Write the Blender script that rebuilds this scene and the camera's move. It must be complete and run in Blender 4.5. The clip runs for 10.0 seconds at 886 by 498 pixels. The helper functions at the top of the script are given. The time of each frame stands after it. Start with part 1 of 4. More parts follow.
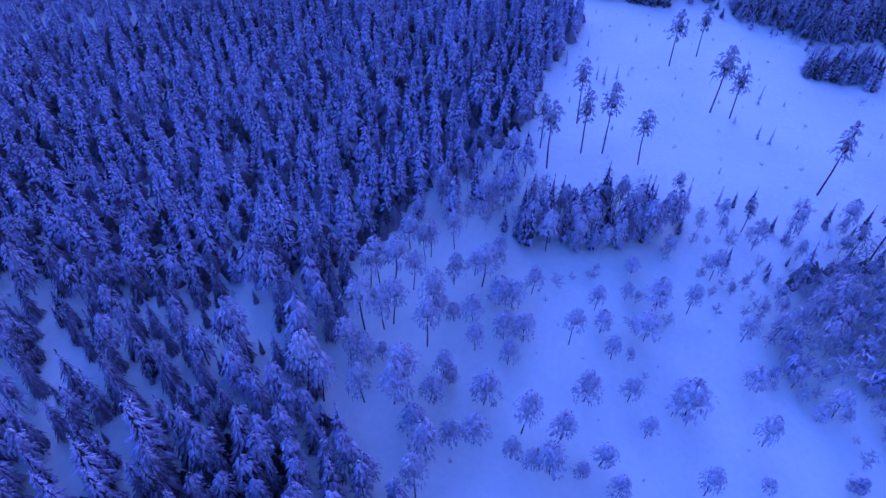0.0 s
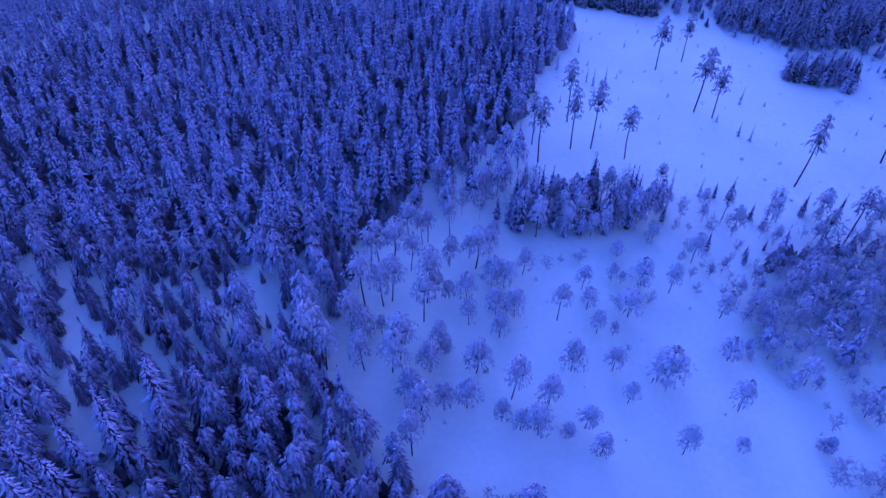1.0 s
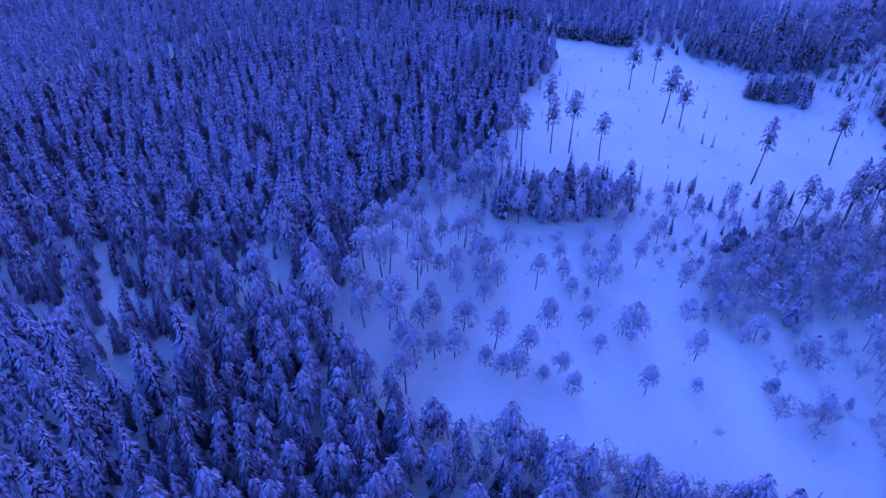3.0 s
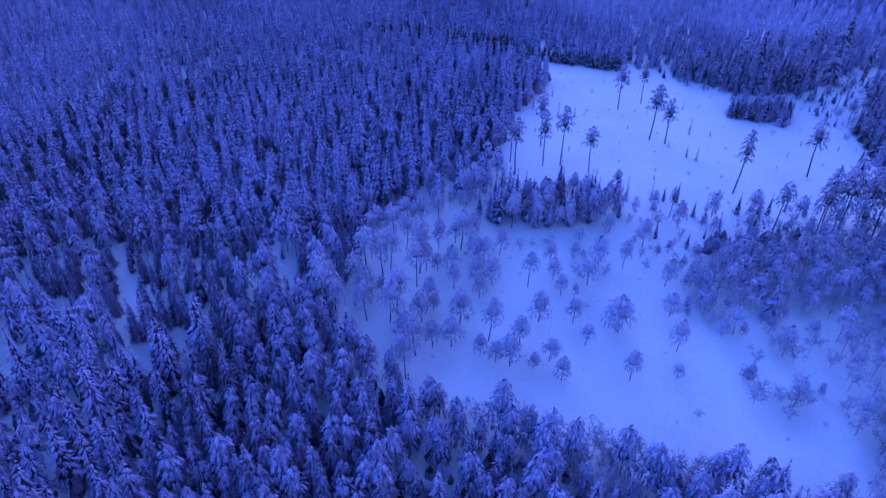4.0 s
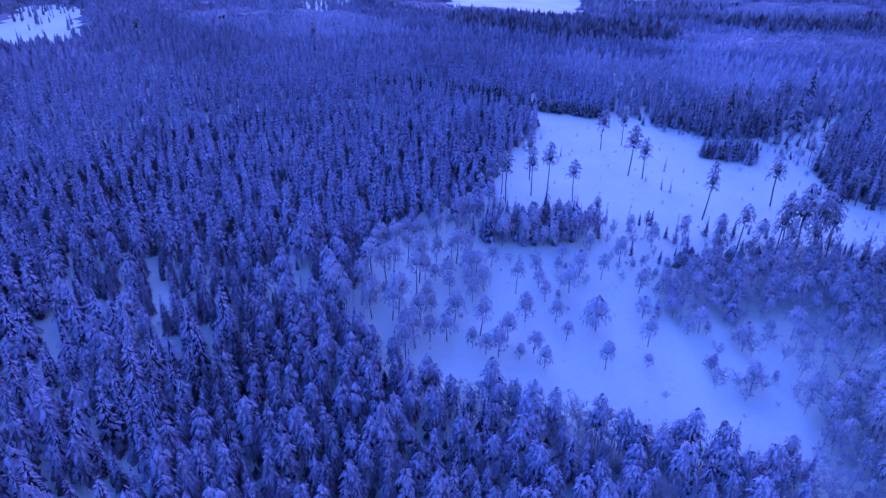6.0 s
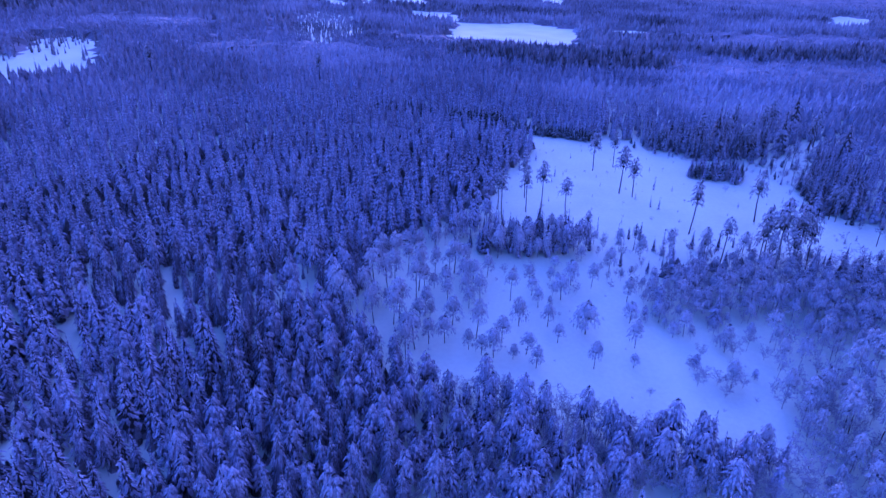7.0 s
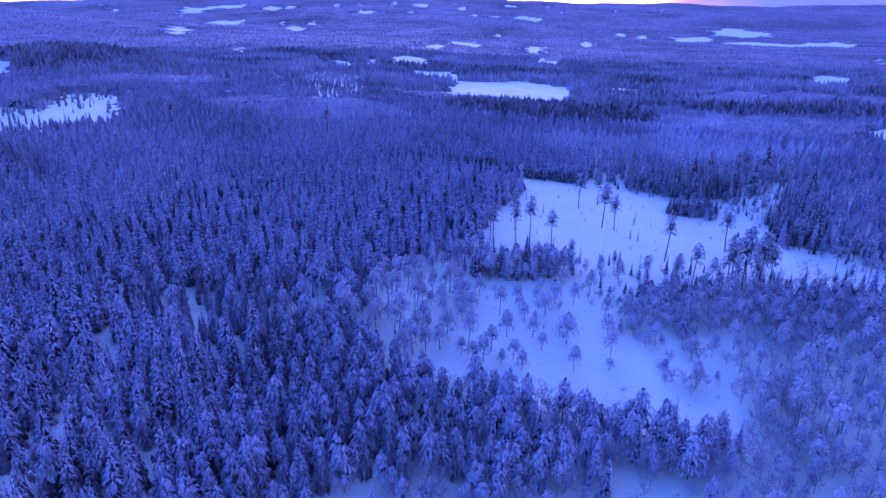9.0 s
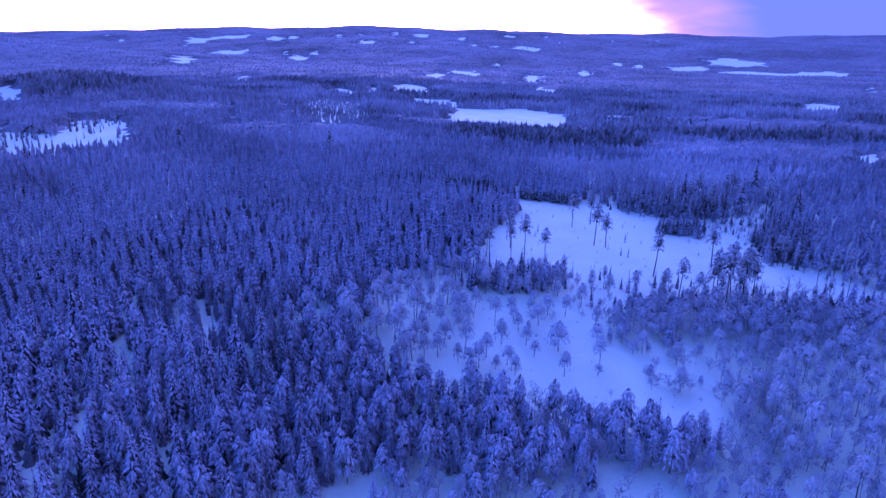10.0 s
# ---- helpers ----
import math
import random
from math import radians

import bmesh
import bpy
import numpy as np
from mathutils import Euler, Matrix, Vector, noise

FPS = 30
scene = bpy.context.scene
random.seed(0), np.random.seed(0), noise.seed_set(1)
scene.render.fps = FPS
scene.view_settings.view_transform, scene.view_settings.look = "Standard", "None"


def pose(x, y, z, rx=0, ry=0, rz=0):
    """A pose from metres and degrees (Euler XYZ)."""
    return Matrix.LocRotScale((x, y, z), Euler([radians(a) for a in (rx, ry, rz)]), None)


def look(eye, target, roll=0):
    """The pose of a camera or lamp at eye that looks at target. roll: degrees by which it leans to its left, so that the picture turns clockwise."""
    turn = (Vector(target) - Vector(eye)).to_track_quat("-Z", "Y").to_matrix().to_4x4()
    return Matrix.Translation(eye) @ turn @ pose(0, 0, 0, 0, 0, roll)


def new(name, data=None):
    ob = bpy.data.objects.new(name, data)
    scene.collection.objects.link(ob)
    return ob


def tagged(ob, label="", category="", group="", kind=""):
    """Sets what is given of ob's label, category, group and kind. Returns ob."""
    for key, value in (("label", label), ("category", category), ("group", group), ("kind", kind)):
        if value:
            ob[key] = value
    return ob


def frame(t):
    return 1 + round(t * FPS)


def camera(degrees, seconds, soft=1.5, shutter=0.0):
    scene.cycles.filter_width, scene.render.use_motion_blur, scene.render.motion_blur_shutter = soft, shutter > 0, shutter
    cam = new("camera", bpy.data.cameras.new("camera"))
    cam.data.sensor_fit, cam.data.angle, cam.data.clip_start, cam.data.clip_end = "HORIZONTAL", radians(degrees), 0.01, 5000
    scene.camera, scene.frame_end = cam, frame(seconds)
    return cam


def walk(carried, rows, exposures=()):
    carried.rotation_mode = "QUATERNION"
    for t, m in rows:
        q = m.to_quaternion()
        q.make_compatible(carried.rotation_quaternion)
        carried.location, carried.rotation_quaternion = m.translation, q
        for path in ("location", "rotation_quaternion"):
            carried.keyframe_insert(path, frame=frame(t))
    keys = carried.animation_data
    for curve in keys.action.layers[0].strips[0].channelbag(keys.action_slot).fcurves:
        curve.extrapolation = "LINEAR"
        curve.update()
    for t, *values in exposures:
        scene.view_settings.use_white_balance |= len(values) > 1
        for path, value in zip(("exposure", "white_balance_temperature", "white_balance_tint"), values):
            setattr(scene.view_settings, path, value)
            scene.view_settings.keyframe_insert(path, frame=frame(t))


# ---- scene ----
cam = camera(69.9, 10.0, soft=1.5)
PATH = [
    (0, (-17.401, -61.018, 88.572), (-17.555, -59.569, 87.202), 1.3),
    (0.5, (-16.225, -66.061, 88.438), (-16.384, -64.592, 87.091), 1.1),
    (1, (-15.176, -71.137, 88.274), (-15.339, -69.645, 86.952), 1.1),
    (1.5, (-13.982, -76.334, 87.982), (-14.151, -74.818, 86.688), 0.9),
    (2, (-12.814, -81.65, 87.675), (-12.987, -80.111, 86.409), 0.9),
    (2.5, (-11.707, -86.989, 87.37), (-11.882, -85.426, 86.135), 0.9),
    (4, (-8.845, -103.411, 86.023), (-9.031, -101.76, 84.91), 0.9),
    (4.5, (-8.102, -108.691, 85.714), (-8.29, -107.013, 84.642), 1.0),
    (5, (-7.376, -114.047, 85.428), (-7.566, -112.344, 84.397), 1.0),
    (5.5, (-6.382, -119.328, 85.114), (-6.58, -117.6, 84.126), 0.9),
    (6.8, (-3.628, -133.106, 84.225), (-3.839, -131.319, 83.353), 0.9),
    (7, (-3.178, -135.232, 84.155), (-3.392, -133.437, 83.299), 0.8),
    (7.5, (-2.053, -140.595, 83.816), (-2.271, -138.779, 83.006), 0.7),
    (8, (-0.992, -145.984, 83.452), (-1.213, -144.148, 82.688), 0.7),
    (8.5, (0.054, -151.292, 83.13), (-0.17, -149.442, 82.402), 0.7),
    (9, (1.115, -156.564, 82.856), (0.886, -154.702, 82.163), 0.7),
    (9.5, (2.163, -161.885, 82.667), (1.931, -160.01, 82.013), 0.7),
    (10, (3.185, -167.348, 82.461), (2.951, -165.458, 81.848), 0.7),
]
walk(cam, [(t, look(eye, target, roll)) for t, eye, target, roll in PATH],
     exposures=[(0, 1.14, 3675, 72), (3, 1.14, 3685, 72), (5, 1.2, 3700, 72), (8, 1.34, 3740, 73), (9, 1.34, 3760, 73), (10, 1.24, 3770, 73)])

# ---- light ----
world = bpy.data.worlds.new("dusk_sky")
scene.world = world
world.use_nodes = True
wn, wl = world.node_tree.nodes, world.node_tree.links
wn.clear()
w_out = wn.new("ShaderNodeOutputWorld")
w_bg = wn.new("ShaderNodeBackground")
w_bg.inputs["Strength"].default_value = 0.14
w_sky = wn.new("ShaderNodeTexSky")
w_sky.sky_type = "NISHITA"
w_sky.sun_disc = False
w_sky.sun_elevation = radians(5)
w_sky.sun_rotation = radians(-12)
w_sky.dust_density = 1.0
w_dir = wn.new("ShaderNodeTexCoord")
w_sep = wn.new("ShaderNodeSeparateXYZ")
wl.new(w_dir.outputs["Generated"], w_sep.inputs[0])
w_map = wn.new("ShaderNodeMapping")
w_map.inputs["Scale"].default_value = (2.2, 2.2, 9.0)
wl.new(w_dir.outputs["Generated"], w_map.inputs["Vector"])
w_noise = wn.new("ShaderNodeTexNoise")
w_noise.inputs["Scale"].default_value, w_noise.inputs["Detail"].default_value = 1.6, 5.0
wl.new(w_map.outputs[0], w_noise.inputs["Vector"])
w_add = wn.new("ShaderNodeMath")
w_add.operation = "MULTIPLY_ADD"
wl.new(w_noise.outputs["Fac"], w_add.inputs[0])
w_add.inputs[1].default_value = 0.5
w_min = wn.new("ShaderNodeMath")
w_min.operation = "MINIMUM"
wl.new(w_sep.outputs["Z"], w_min.inputs[0])
w_min.inputs[1].default_value = 0.08
w_tilt = wn.new("ShaderNodeMath")
w_tilt.operation = "MULTIPLY_ADD"
wl.new(w_min.outputs[0], w_tilt.inputs[0])
w_tilt.inputs[1].default_value = 1.4
wl.new(w_sep.outputs["X"], w_tilt.inputs[2])
wl.new(w_tilt.outputs[0], w_add.inputs[2])
w_range = wn.new("ShaderNodeMapRange")
w_range.interpolation_type = "SMOOTHSTEP"
w_range.inputs["From Min"].default_value, w_range.inputs["From Max"].default_value = 0.47, 0.66
wl.new(w_add.outputs[0], w_range.inputs["Value"])
w_pink = wn.new("ShaderNodeMapRange")
w_pink.interpolation_type = "SMOOTHSTEP"
w_pink.inputs["From Min"].default_value, w_pink.inputs["From Max"].default_value = 0.35, 0.54
wl.new(w_add.outputs[0], w_pink.inputs["Value"])
w_edge = wn.new("ShaderNodeMix")
w_edge.data_type = "RGBA"
w_low = wn.new("ShaderNodeMapRange")
w_low.interpolation_type = "SMOOTHSTEP"
w_low.inputs["From Min"].default_value, w_low.inputs["From Max"].default_value = 0.22, 0.08
wl.new(w_sep.outputs["Z"], w_low.inputs["Value"])
w_both = wn.new("ShaderNodeMath")
w_both.operation = "MULTIPLY"
wl.new(w_pink.outputs[0], w_both.inputs[0])
wl.new(w_low.outputs[0], w_both.inputs[1])
wl.new(w_both.outputs[0], w_edge.inputs["Factor"])
wl.new(w_sky.outputs[0], w_edge.inputs[6])
w_edge.inputs[7].default_value = (3.3, 1.5, 0.6, 1)
w_mix = wn.new("ShaderNodeMix")
w_mix.data_type = "RGBA"
wl.new(w_range.outputs[0], w_mix.inputs["Factor"])
wl.new(w_edge.outputs[2], w_mix.inputs[6])
w_mix.inputs[7].default_value = (0.95, 0.92, 0.85, 1)
wl.new(w_mix.outputs[2], w_bg.inputs["Color"])
wl.new(w_bg.outputs[0], w_out.inputs["Surface"])

sun = new("sun", bpy.data.lights.new("sun", "SUN"))
sun.data.energy, sun.data.angle, sun.data.color = 0.3, radians(60), (1.0, 0.86, 0.78)
sun.matrix_world = look((0, 0, 100), (8, -40, 80))


# ---- materials ----
def material(name):
    m = bpy.data.materials.new(name)
    m.use_nodes = True
    n, l = m.node_tree.nodes, m.node_tree.links
    return m, n, l, n["Principled BSDF"]


def ramp(n, stops):
    r = n.new("ShaderNodeValToRGB")
    e = r.color_ramp.elements
    while len(e) < len(stops):
        e.new(0.5)
    for k, (p, c) in zip(e, stops):
        k.position, k.color = p, (*c, 1)
    return r


def noise_node(n, l, scale, detail=3.0, rough=0.55, space="Object"):
    tc = n.new("ShaderNodeTexCoord") if space == "Object" else n.new("ShaderNodeNewGeometry")
    t = n.new("ShaderNodeTexNoise")
    t.inputs["Scale"].default_value = scale
    t.inputs["Detail"].default_value = detail
    t.inputs["Roughness"].default_value = rough
    l.new(tc.outputs["Object" if space == "Object" else "Position"], t.inputs["Vector"])
    return t


def maths(n, l, op, a, b):
    k = n.new("ShaderNodeMath")
    k.operation = op
    for i, v in enumerate((a, b)):
        if isinstance(v, (int, float)):
            k.inputs[i].default_value = v
        else:
            l.new(v, k.inputs[i])
    return k.outputs[0]


def snow_material():
    m, n, l, b = material("settled_snow")
    fine, broad = noise_node(n, l, 0.9, 6.0, 0.6, "World"), noise_node(n, l, 0.035, 4.0, 0.5, "World")
    mix = maths(n, l, "ADD", maths(n, l, "MULTIPLY", fine.outputs["Fac"], 0.35), maths(n, l, "MULTIPLY", broad.outputs["Fac"], 0.65))
    r = ramp(n, [(0.3, (0.68, 0.74, 0.60)), (0.55, (0.80, 0.87, 0.69)), (0.75, (0.87, 0.93, 0.75))])
    l.new(mix, r.inputs["Fac"])
    l.new(r.outputs[0], b.inputs["Base Color"])
    b.inputs["Roughness"].default_value = 0.75
    bump = n.new("ShaderNodeBump")
    bump.inputs["Strength"].default_value, bump.inputs["Distance"].default_value = 0.5, 0.4
    l.new(mix, bump.inputs["Height"])
    l.new(bump.outputs[0], b.inputs["Normal"])
    return m


def frosted(name, dark, snow, low, high, grain=2.2, stands=0.0, differ=0.5, breadth=0.011):
    """Needles or twigs with snow lying on whatever faces up."""
    m, n, l, b = material(name)
    geo = n.new("ShaderNodeNewGeometry")
    sep = n.new("ShaderNodeSeparateXYZ")
    l.new(geo.outputs["Normal"], sep.inputs[0])
    tex = noise_node(n, l, grain, 3.0, 0.6)
    patch = noise_node(n, l, 0.05, 2.0, 0.5, "World")
    v = maths(n, l, "ADD", sep.outputs["Z"], maths(n, l, "MULTIPLY", maths(n, l, "SUBTRACT", tex.outputs["Fac"], 0.5), 0.85))
    v = maths(n, l, "ADD", v, maths(n, l, "MULTIPLY", maths(n, l, "SUBTRACT", geo.outputs["Random Per Island"], 0.5), differ))
    v = maths(n, l, "ADD", v, maths(n, l, "MULTIPLY", maths(n, l, "SUBTRACT", patch.outputs["Fac"], 0.5), 0.6))
    if stands:
        stand = noise_node(n, l, breadth, 3.0, 0.5, "World")
        v = maths(n, l, "ADD", v, maths(n, l, "MULTIPLY", maths(n, l, "SUBTRACT", stand.outputs["Fac"], 0.5), stands))
    mr = n.new("ShaderNodeMapRange")
    mr.inputs["From Min"].default_value, mr.inputs["From Max"].default_value = low, high
    l.new(v, mr.inputs["Value"])
    info = n.new("ShaderNodeObjectInfo")
    hue = n.new("ShaderNodeHueSaturation")
    hue.inputs["Color"].default_value = (*dark, 1)
    l.new(maths(n, l, "ADD", maths(n, l, "MULTIPLY", info.outputs["Random"], 0.6), 0.7), hue.inputs["Value"])
    mix = n.new("ShaderNodeMix")
    mix.data_type = "RGBA"
    l.new(mr.outputs[0], mix.inputs["Factor"])
    l.new(hue.outputs[0], mix.inputs[6])
    mix.inputs[7].default_value = (*snow, 1)
    l.new(mix.outputs[2], b.inputs["Base Color"])
    b.inputs["Roughness"].default_value = 0.8
    b.inputs["Specular IOR Level"].default_value = 0.2
    return m


def bark_material(name, a, c):
    m, n, l, b = material(name)
    t = noise_node(n, l, 3.0, 5.0, 0.65)
    r = ramp(n, [(0.3, a), (0.7, c)])
    l.new(t.outputs["Fac"], r.inputs["Fac"])
    l.new(r.outputs[0], b.inputs["Base Color"])
    b.inputs["Roughness"].default_value = 0.9
    bump = n.new("ShaderNodeBump")
    bump.inputs["Strength"].default_value = 0.6
    l.new(t.outputs["Fac"], bump.inputs["Height"])
    l.new(bump.outputs[0], b.inputs["Normal"])
    return m


M_SNOW = snow_material()
M_SPRUCE = frosted("snowy_spruce_needles", (0.046, 0.045, 0.046), (0.74, 0.71, 0.86), 0.07, 0.97)
M_PINE = frosted("snowy_pine_needles", (0.085, 0.082, 0.085), (0.77, 0.75, 0.81), -0.62, 1.08, 3.5)
M_SOFT = frosted("rimed_pine_needles", (0.10, 0.096, 0.10), (0.76, 0.73, 0.81), -0.45, 1.2, 3.5)
M_LADEN = frosted("thickly_snowed_pine_needles", (0.046, 0.045, 0.046), (0.735, 0.71, 0.85), -0.22, 0.95, 3.0)
M_BARE_PINE = frosted("lightly_snowed_pine_needles", (0.042, 0.046, 0.04), (0.70, 0.68, 0.76), -0.18, 1.15)
M_TWIG = frosted("rimed_birch_twigs", (0.12, 0.11, 0.12), (0.66, 0.64, 0.70), -0.1, 1.15)
M_DARK = frosted("snow_free_spruce_needles", (0.022, 0.030, 0.024), (0.56, 0.56, 0.6), 0.4, 1.35)
M_WOODS = frosted("distant_snowy_woods", (0.044, 0.042, 0.044), (0.74, 0.70, 0.80), -0.34, 1.15, 0.25, 1.9, 0.2)
M_FAR = frosted("snowy_spruce_stand", (0.042, 0.040, 0.042), (0.74, 0.71, 0.85), -0.42, 1.2, 1.6, 0.9, 0.25)
M_RIME = frosted("rimed_young_spruce", (0.05, 0.047, 0.05), (0.75, 0.715, 0.82), -0.85, 1.05, 1.6, 0.9, 0.25)
M_MID = frosted("spruce_needles_under_snow", (0.046, 0.045, 0.046), (0.73, 0.705, 0.86), -0.28, 1.12, 2.2, 0.0, 0.35)
M_RIDGE = frosted("far_hill_forest", (0.044, 0.040, 0.044), (0.71, 0.66, 0.77), -0.65, 2.6, 0.06, 1.6, 0.0, 0.004)
M_HALF = frosted("snowy_spruce_wood", (0.05, 0.048, 0.052), (0.73, 0.705, 0.86), -0.42, 1.3, 2.2, 0.7, 0.3)
# Duller snow and needles: gap shade put into the colour; also for dark old spruces.
M_UNDER = frosted("dark_spruce_and_gap_shade", (0.052, 0.052, 0.050), (0.6, 0.58, 0.66), 0.15, 1.4)
M_HILL = frosted("old_forest_with_little_snow", (0.040, 0.040, 0.039), (0.65, 0.62, 0.69), -0.22, 1.25, 0.25, 0.6)
# Mostly needle-dark even on top: the shade between valley trees as a colour.
M_GAP_SHADE = frosted("valley_gap_shade", (0.044, 0.042, 0.044), (0.72, 0.68, 0.78), 0.3, 2.4, 0.25, 0.8, 0.0)
M_CANOPY = frosted("far_forest_crowns", (0.044, 0.040, 0.044), (0.71, 0.66, 0.77), 0.35, 2.9, 0.06, 1.6, 0.0, 0.004)
M_BARK = bark_material("pine_bark", (0.016, 0.013, 0.012), (0.055, 0.042, 0.036))
M_BIRCH = bark_material("birch_bark", (0.16, 0.15, 0.15), (0.58, 0.56, 0.56))

# ---- land ----
def smooth(a, b, v):
    t = np.clip((v - a) / (b - a), 0, 1)
    return t * t * (3 - 2 * t)


def bell(x, y, cx, cy, rx, ry):
    return np.exp(-(((x - cx) / rx) ** 2 + ((y - cy) / ry) ** 2))


def land(x, y):
    """Height of the ground."""
    x, y = np.asarray(x, float), np.asarray(y, float)
    z = 9 * np.tanh(y / 110) - 2.5 * np.tanh(x / 60) + 9 * smooth(60, 320, -x) * smooth(0, 250, y) - 5 * smooth(250, 600, y)
    z = z + 24 * bell(x, y, -525, 540, 120, 110)
    z = z + 75 * bell(x, y, -1750, 1700, 600, 450)
    z = z + 50 * bell(x, y, -900, 2500, 800, 350) + 36 * bell(x, y, -150, 2450, 320, 330)
    wave = 10 * np.sin(x / 330 + 0.7) + 8 * np.sin(x / 147 + 2.0) + 5 * np.sin(x / 61)
    z = z + (151 + 0.6 * wave + 0.012 * np.minimum(x, 0) + 34 * np.exp(-(((x + 1000) / 700) ** 2)) + 16 * np.exp(-(((x + 2300) / 600) ** 2))) * smooth(2300, 4150, y + 0.10 * np.abs(x))
    return z


def field_mask(x, y):
    """Above 0 inside the open fields of the valley: middle, half width and half depth as seen along the valley."""
    out = np.full(np.shape(x), -1.0)
    for cx, cy, rx, ry in VALLEY_FIELDS + HILL_FIELDS + SLOPE_FIELDS + EAST_FIELDS:
        d = math.hypot(cx, cy + 167)
        ux, uy = cx / d, (cy + 167) / d
        u, v = (x - cx) * uy - (y - cy) * ux, (x - cx) * ux + (y - cy) * uy
        q = 1 - np.sqrt((u / rx) ** 2 + (v / ry) ** 4)
        ragged = 0.2 * np.sin(u / (0.21 * rx) + cy + 1.5 * np.sin(v / (0.37 * ry))) * np.sin(v / (0.3 * ry) + cx) + 0.16 * np.sin(v / (0.11 * ry) + u / (0.3 * rx) + cx)
        out = np.maximum(out, q + ragged * (1.7 if cy > 1500 else 1.0))
    return out


VALLEY_FIELDS = [(-15, 559, 74, 110), (-188, 902, 35, 126), (-228, 807, 11, 86), (-263, 759, 25, 76), (-202, 511, 38, 142), (-269, 409, 3, 110), (-227, 433, 3, 120),
                 (-117, 693, 42, 70), (-151, 1601, 56, 210), (-210, 1364, 29, 142), (22, 1519, 32, 222), (40, 1078, 23, 142), (177, 1854, 28, 232), (-525, 442, 14, 70), (-530, 1019, 17, 144)]
HILL_FIELDS = [(-270, 1997, 8, 104), (-106, 2057, 21, 62), (-1014, 1694, 54, 228), (-1110, 2204, 78, 106), (-973, 2018, 11, 116), (-796, 2078, 38, 134), (-793, 2255, 24, 80),
               (-889, 2202, 14, 90), (-1099, 2732, 23, 316), (-231, 2781, 55, 332), (-1511, 2640, 24, 228), (-1841, 2952, 20, 82), (-2042, 2981, 21, 104), (-2244, 3170, 23, 158), (-1948, 3402, 19, 58)]
SLOPE_FIELDS = [(-1631, 2977, 66, 210), (-1606, 3142, 41, 90), (-1519, 3192, 90, 114), (-1519, 3336, 21, 90), (-1286, 3134, 53, 142), (-1210, 3190, 33, 116), (-987, 3258, 23, 88),
                (-774, 3007, 46, 134), (-686, 3031, 12, 86), (-884, 3336, 17, 68), (-722, 3448, 21, 134), (-580, 3444, 55, 100), (-580, 3176, 19, 92), (-404, 3540, 14, 132), (-344, 3323, 30, 86),
                (-36, 3112, 55, 90), (33, 3040, 42, 106), (-106, 3553, 42, 84), (96, 3601, 21, 88), (164, 3339, 10, 68), (-158, 3073, 30, 62)]
EAST_FIELDS = [(362, 2502, 30, 124), (447, 3437, 10, 62), (687, 3483, 14, 68), (844, 2662, 116, 166), (596, 2349, 102, 188), (787, 2123, 147, 200), (421, 819, 28, 108), (719, 1291, 15, 168),
               (111, 622, 26, 34), (990, 2168, 95, 214), (426, 2424, 34, 132), (255, 329, 12, 40)]


def mesh_of(name, v, f, mat, smooth_faces=False):
    """A mesh of triangles from arrays."""
    me = bpy.data.meshes.new(name)
    v, f = np.asarray(v, np.float32), np.asarray(f, np.int32)
    me.vertices.add(len(v))
    me.vertices.foreach_set("co", v.ravel())
    me.loops.add(f.size)
    me.loops.foreach_set("vertex_index", f.ravel())
    me.polygons.add(len(f))
    me.polygons.foreach_set("loop_start", np.arange(0, f.size, 3, dtype=np.int32))
    me.polygons.foreach_set("use_smooth", np.full(len(f), smooth_faces))
    me.update(calc_edges=True)
    me.materials.append(mat)
    return me


def ground_sheet():
    u = np.linspace(-1, 1, 201)
    xs = np.sinh(5.2 * u) / math.sinh(5.2) * 4700
    ys = np.sinh(5.2 * np.linspace(-0.72, 1, 201)) / math.sinh(5.2) * 4750
    gx, gy = np.meshgrid(xs, ys)
    near = smooth(600, 250, np.hypot(gx, gy))
    gz = land(gx, gy) + near * (0.12 * np.sin(gx / 3.1 + np.sin(gy / 4.3)) + 0.10 * np.sin(gy / 2.3 + 1.7 * np.sin(gx / 5.1)))
    v = np.stack([gx, gy, gz], -1).reshape(-1, 3)
    i = (np.arange(200)[:, None] * 201 + np.arange(200)).ravel()
    f = np.concatenate([np.stack([i, i + 1, i + 202], 1), np.stack([i, i + 202, i + 201], 1)])
    return tagged(new("ground", mesh_of("ground", v, f, M_SNOW, True)), "gently rolling ground under smooth deep snow", "ground", kind="structure")


ground_sheet()

# ---- tree shapes ----
UP = np.array([0.0, 0.0, 1.0])


class Shape:
    """Triangles gathered in lists."""

    def __init__(self):
        self.v, self.f = [], []

    def add(self, pts, tris):
        k = len(self.v)
        self.v.extend(pts)
        self.f.extend([(a + k, b + k, c + k) for a, b, c in tris])

    def arrays(self):
        return np.array(self.v, float), np.array(self.f, int)


def finger(s, p, q, w):
    """A thin drooping twig from p to q, three-sided."""
    d = q - p
    e = np.cross(d, UP)
    e = e / (np.linalg.norm(e) + 1e-6) * w
    s.add([p + e, p - e, q, p + UP * w * 1.2], [(0, 3, 2), (3, 1, 2), (0, 2, 1)])


def puff(s, p, q, w):
    """A blunt drooping tassel of snow from p to q, thickest past its middle."""
    d = q - p
    e = np.cross(d, UP)
    e = e / (np.linalg.norm(e) + 1e-6) * w
    m = p + d * 0.62
    s.add([p, m + e, m - e, m + UP * w * 0.9 + d * 0.05, q], [(0, 1, 3), (0, 3, 2), (1, 4, 3), (3, 4, 2)])


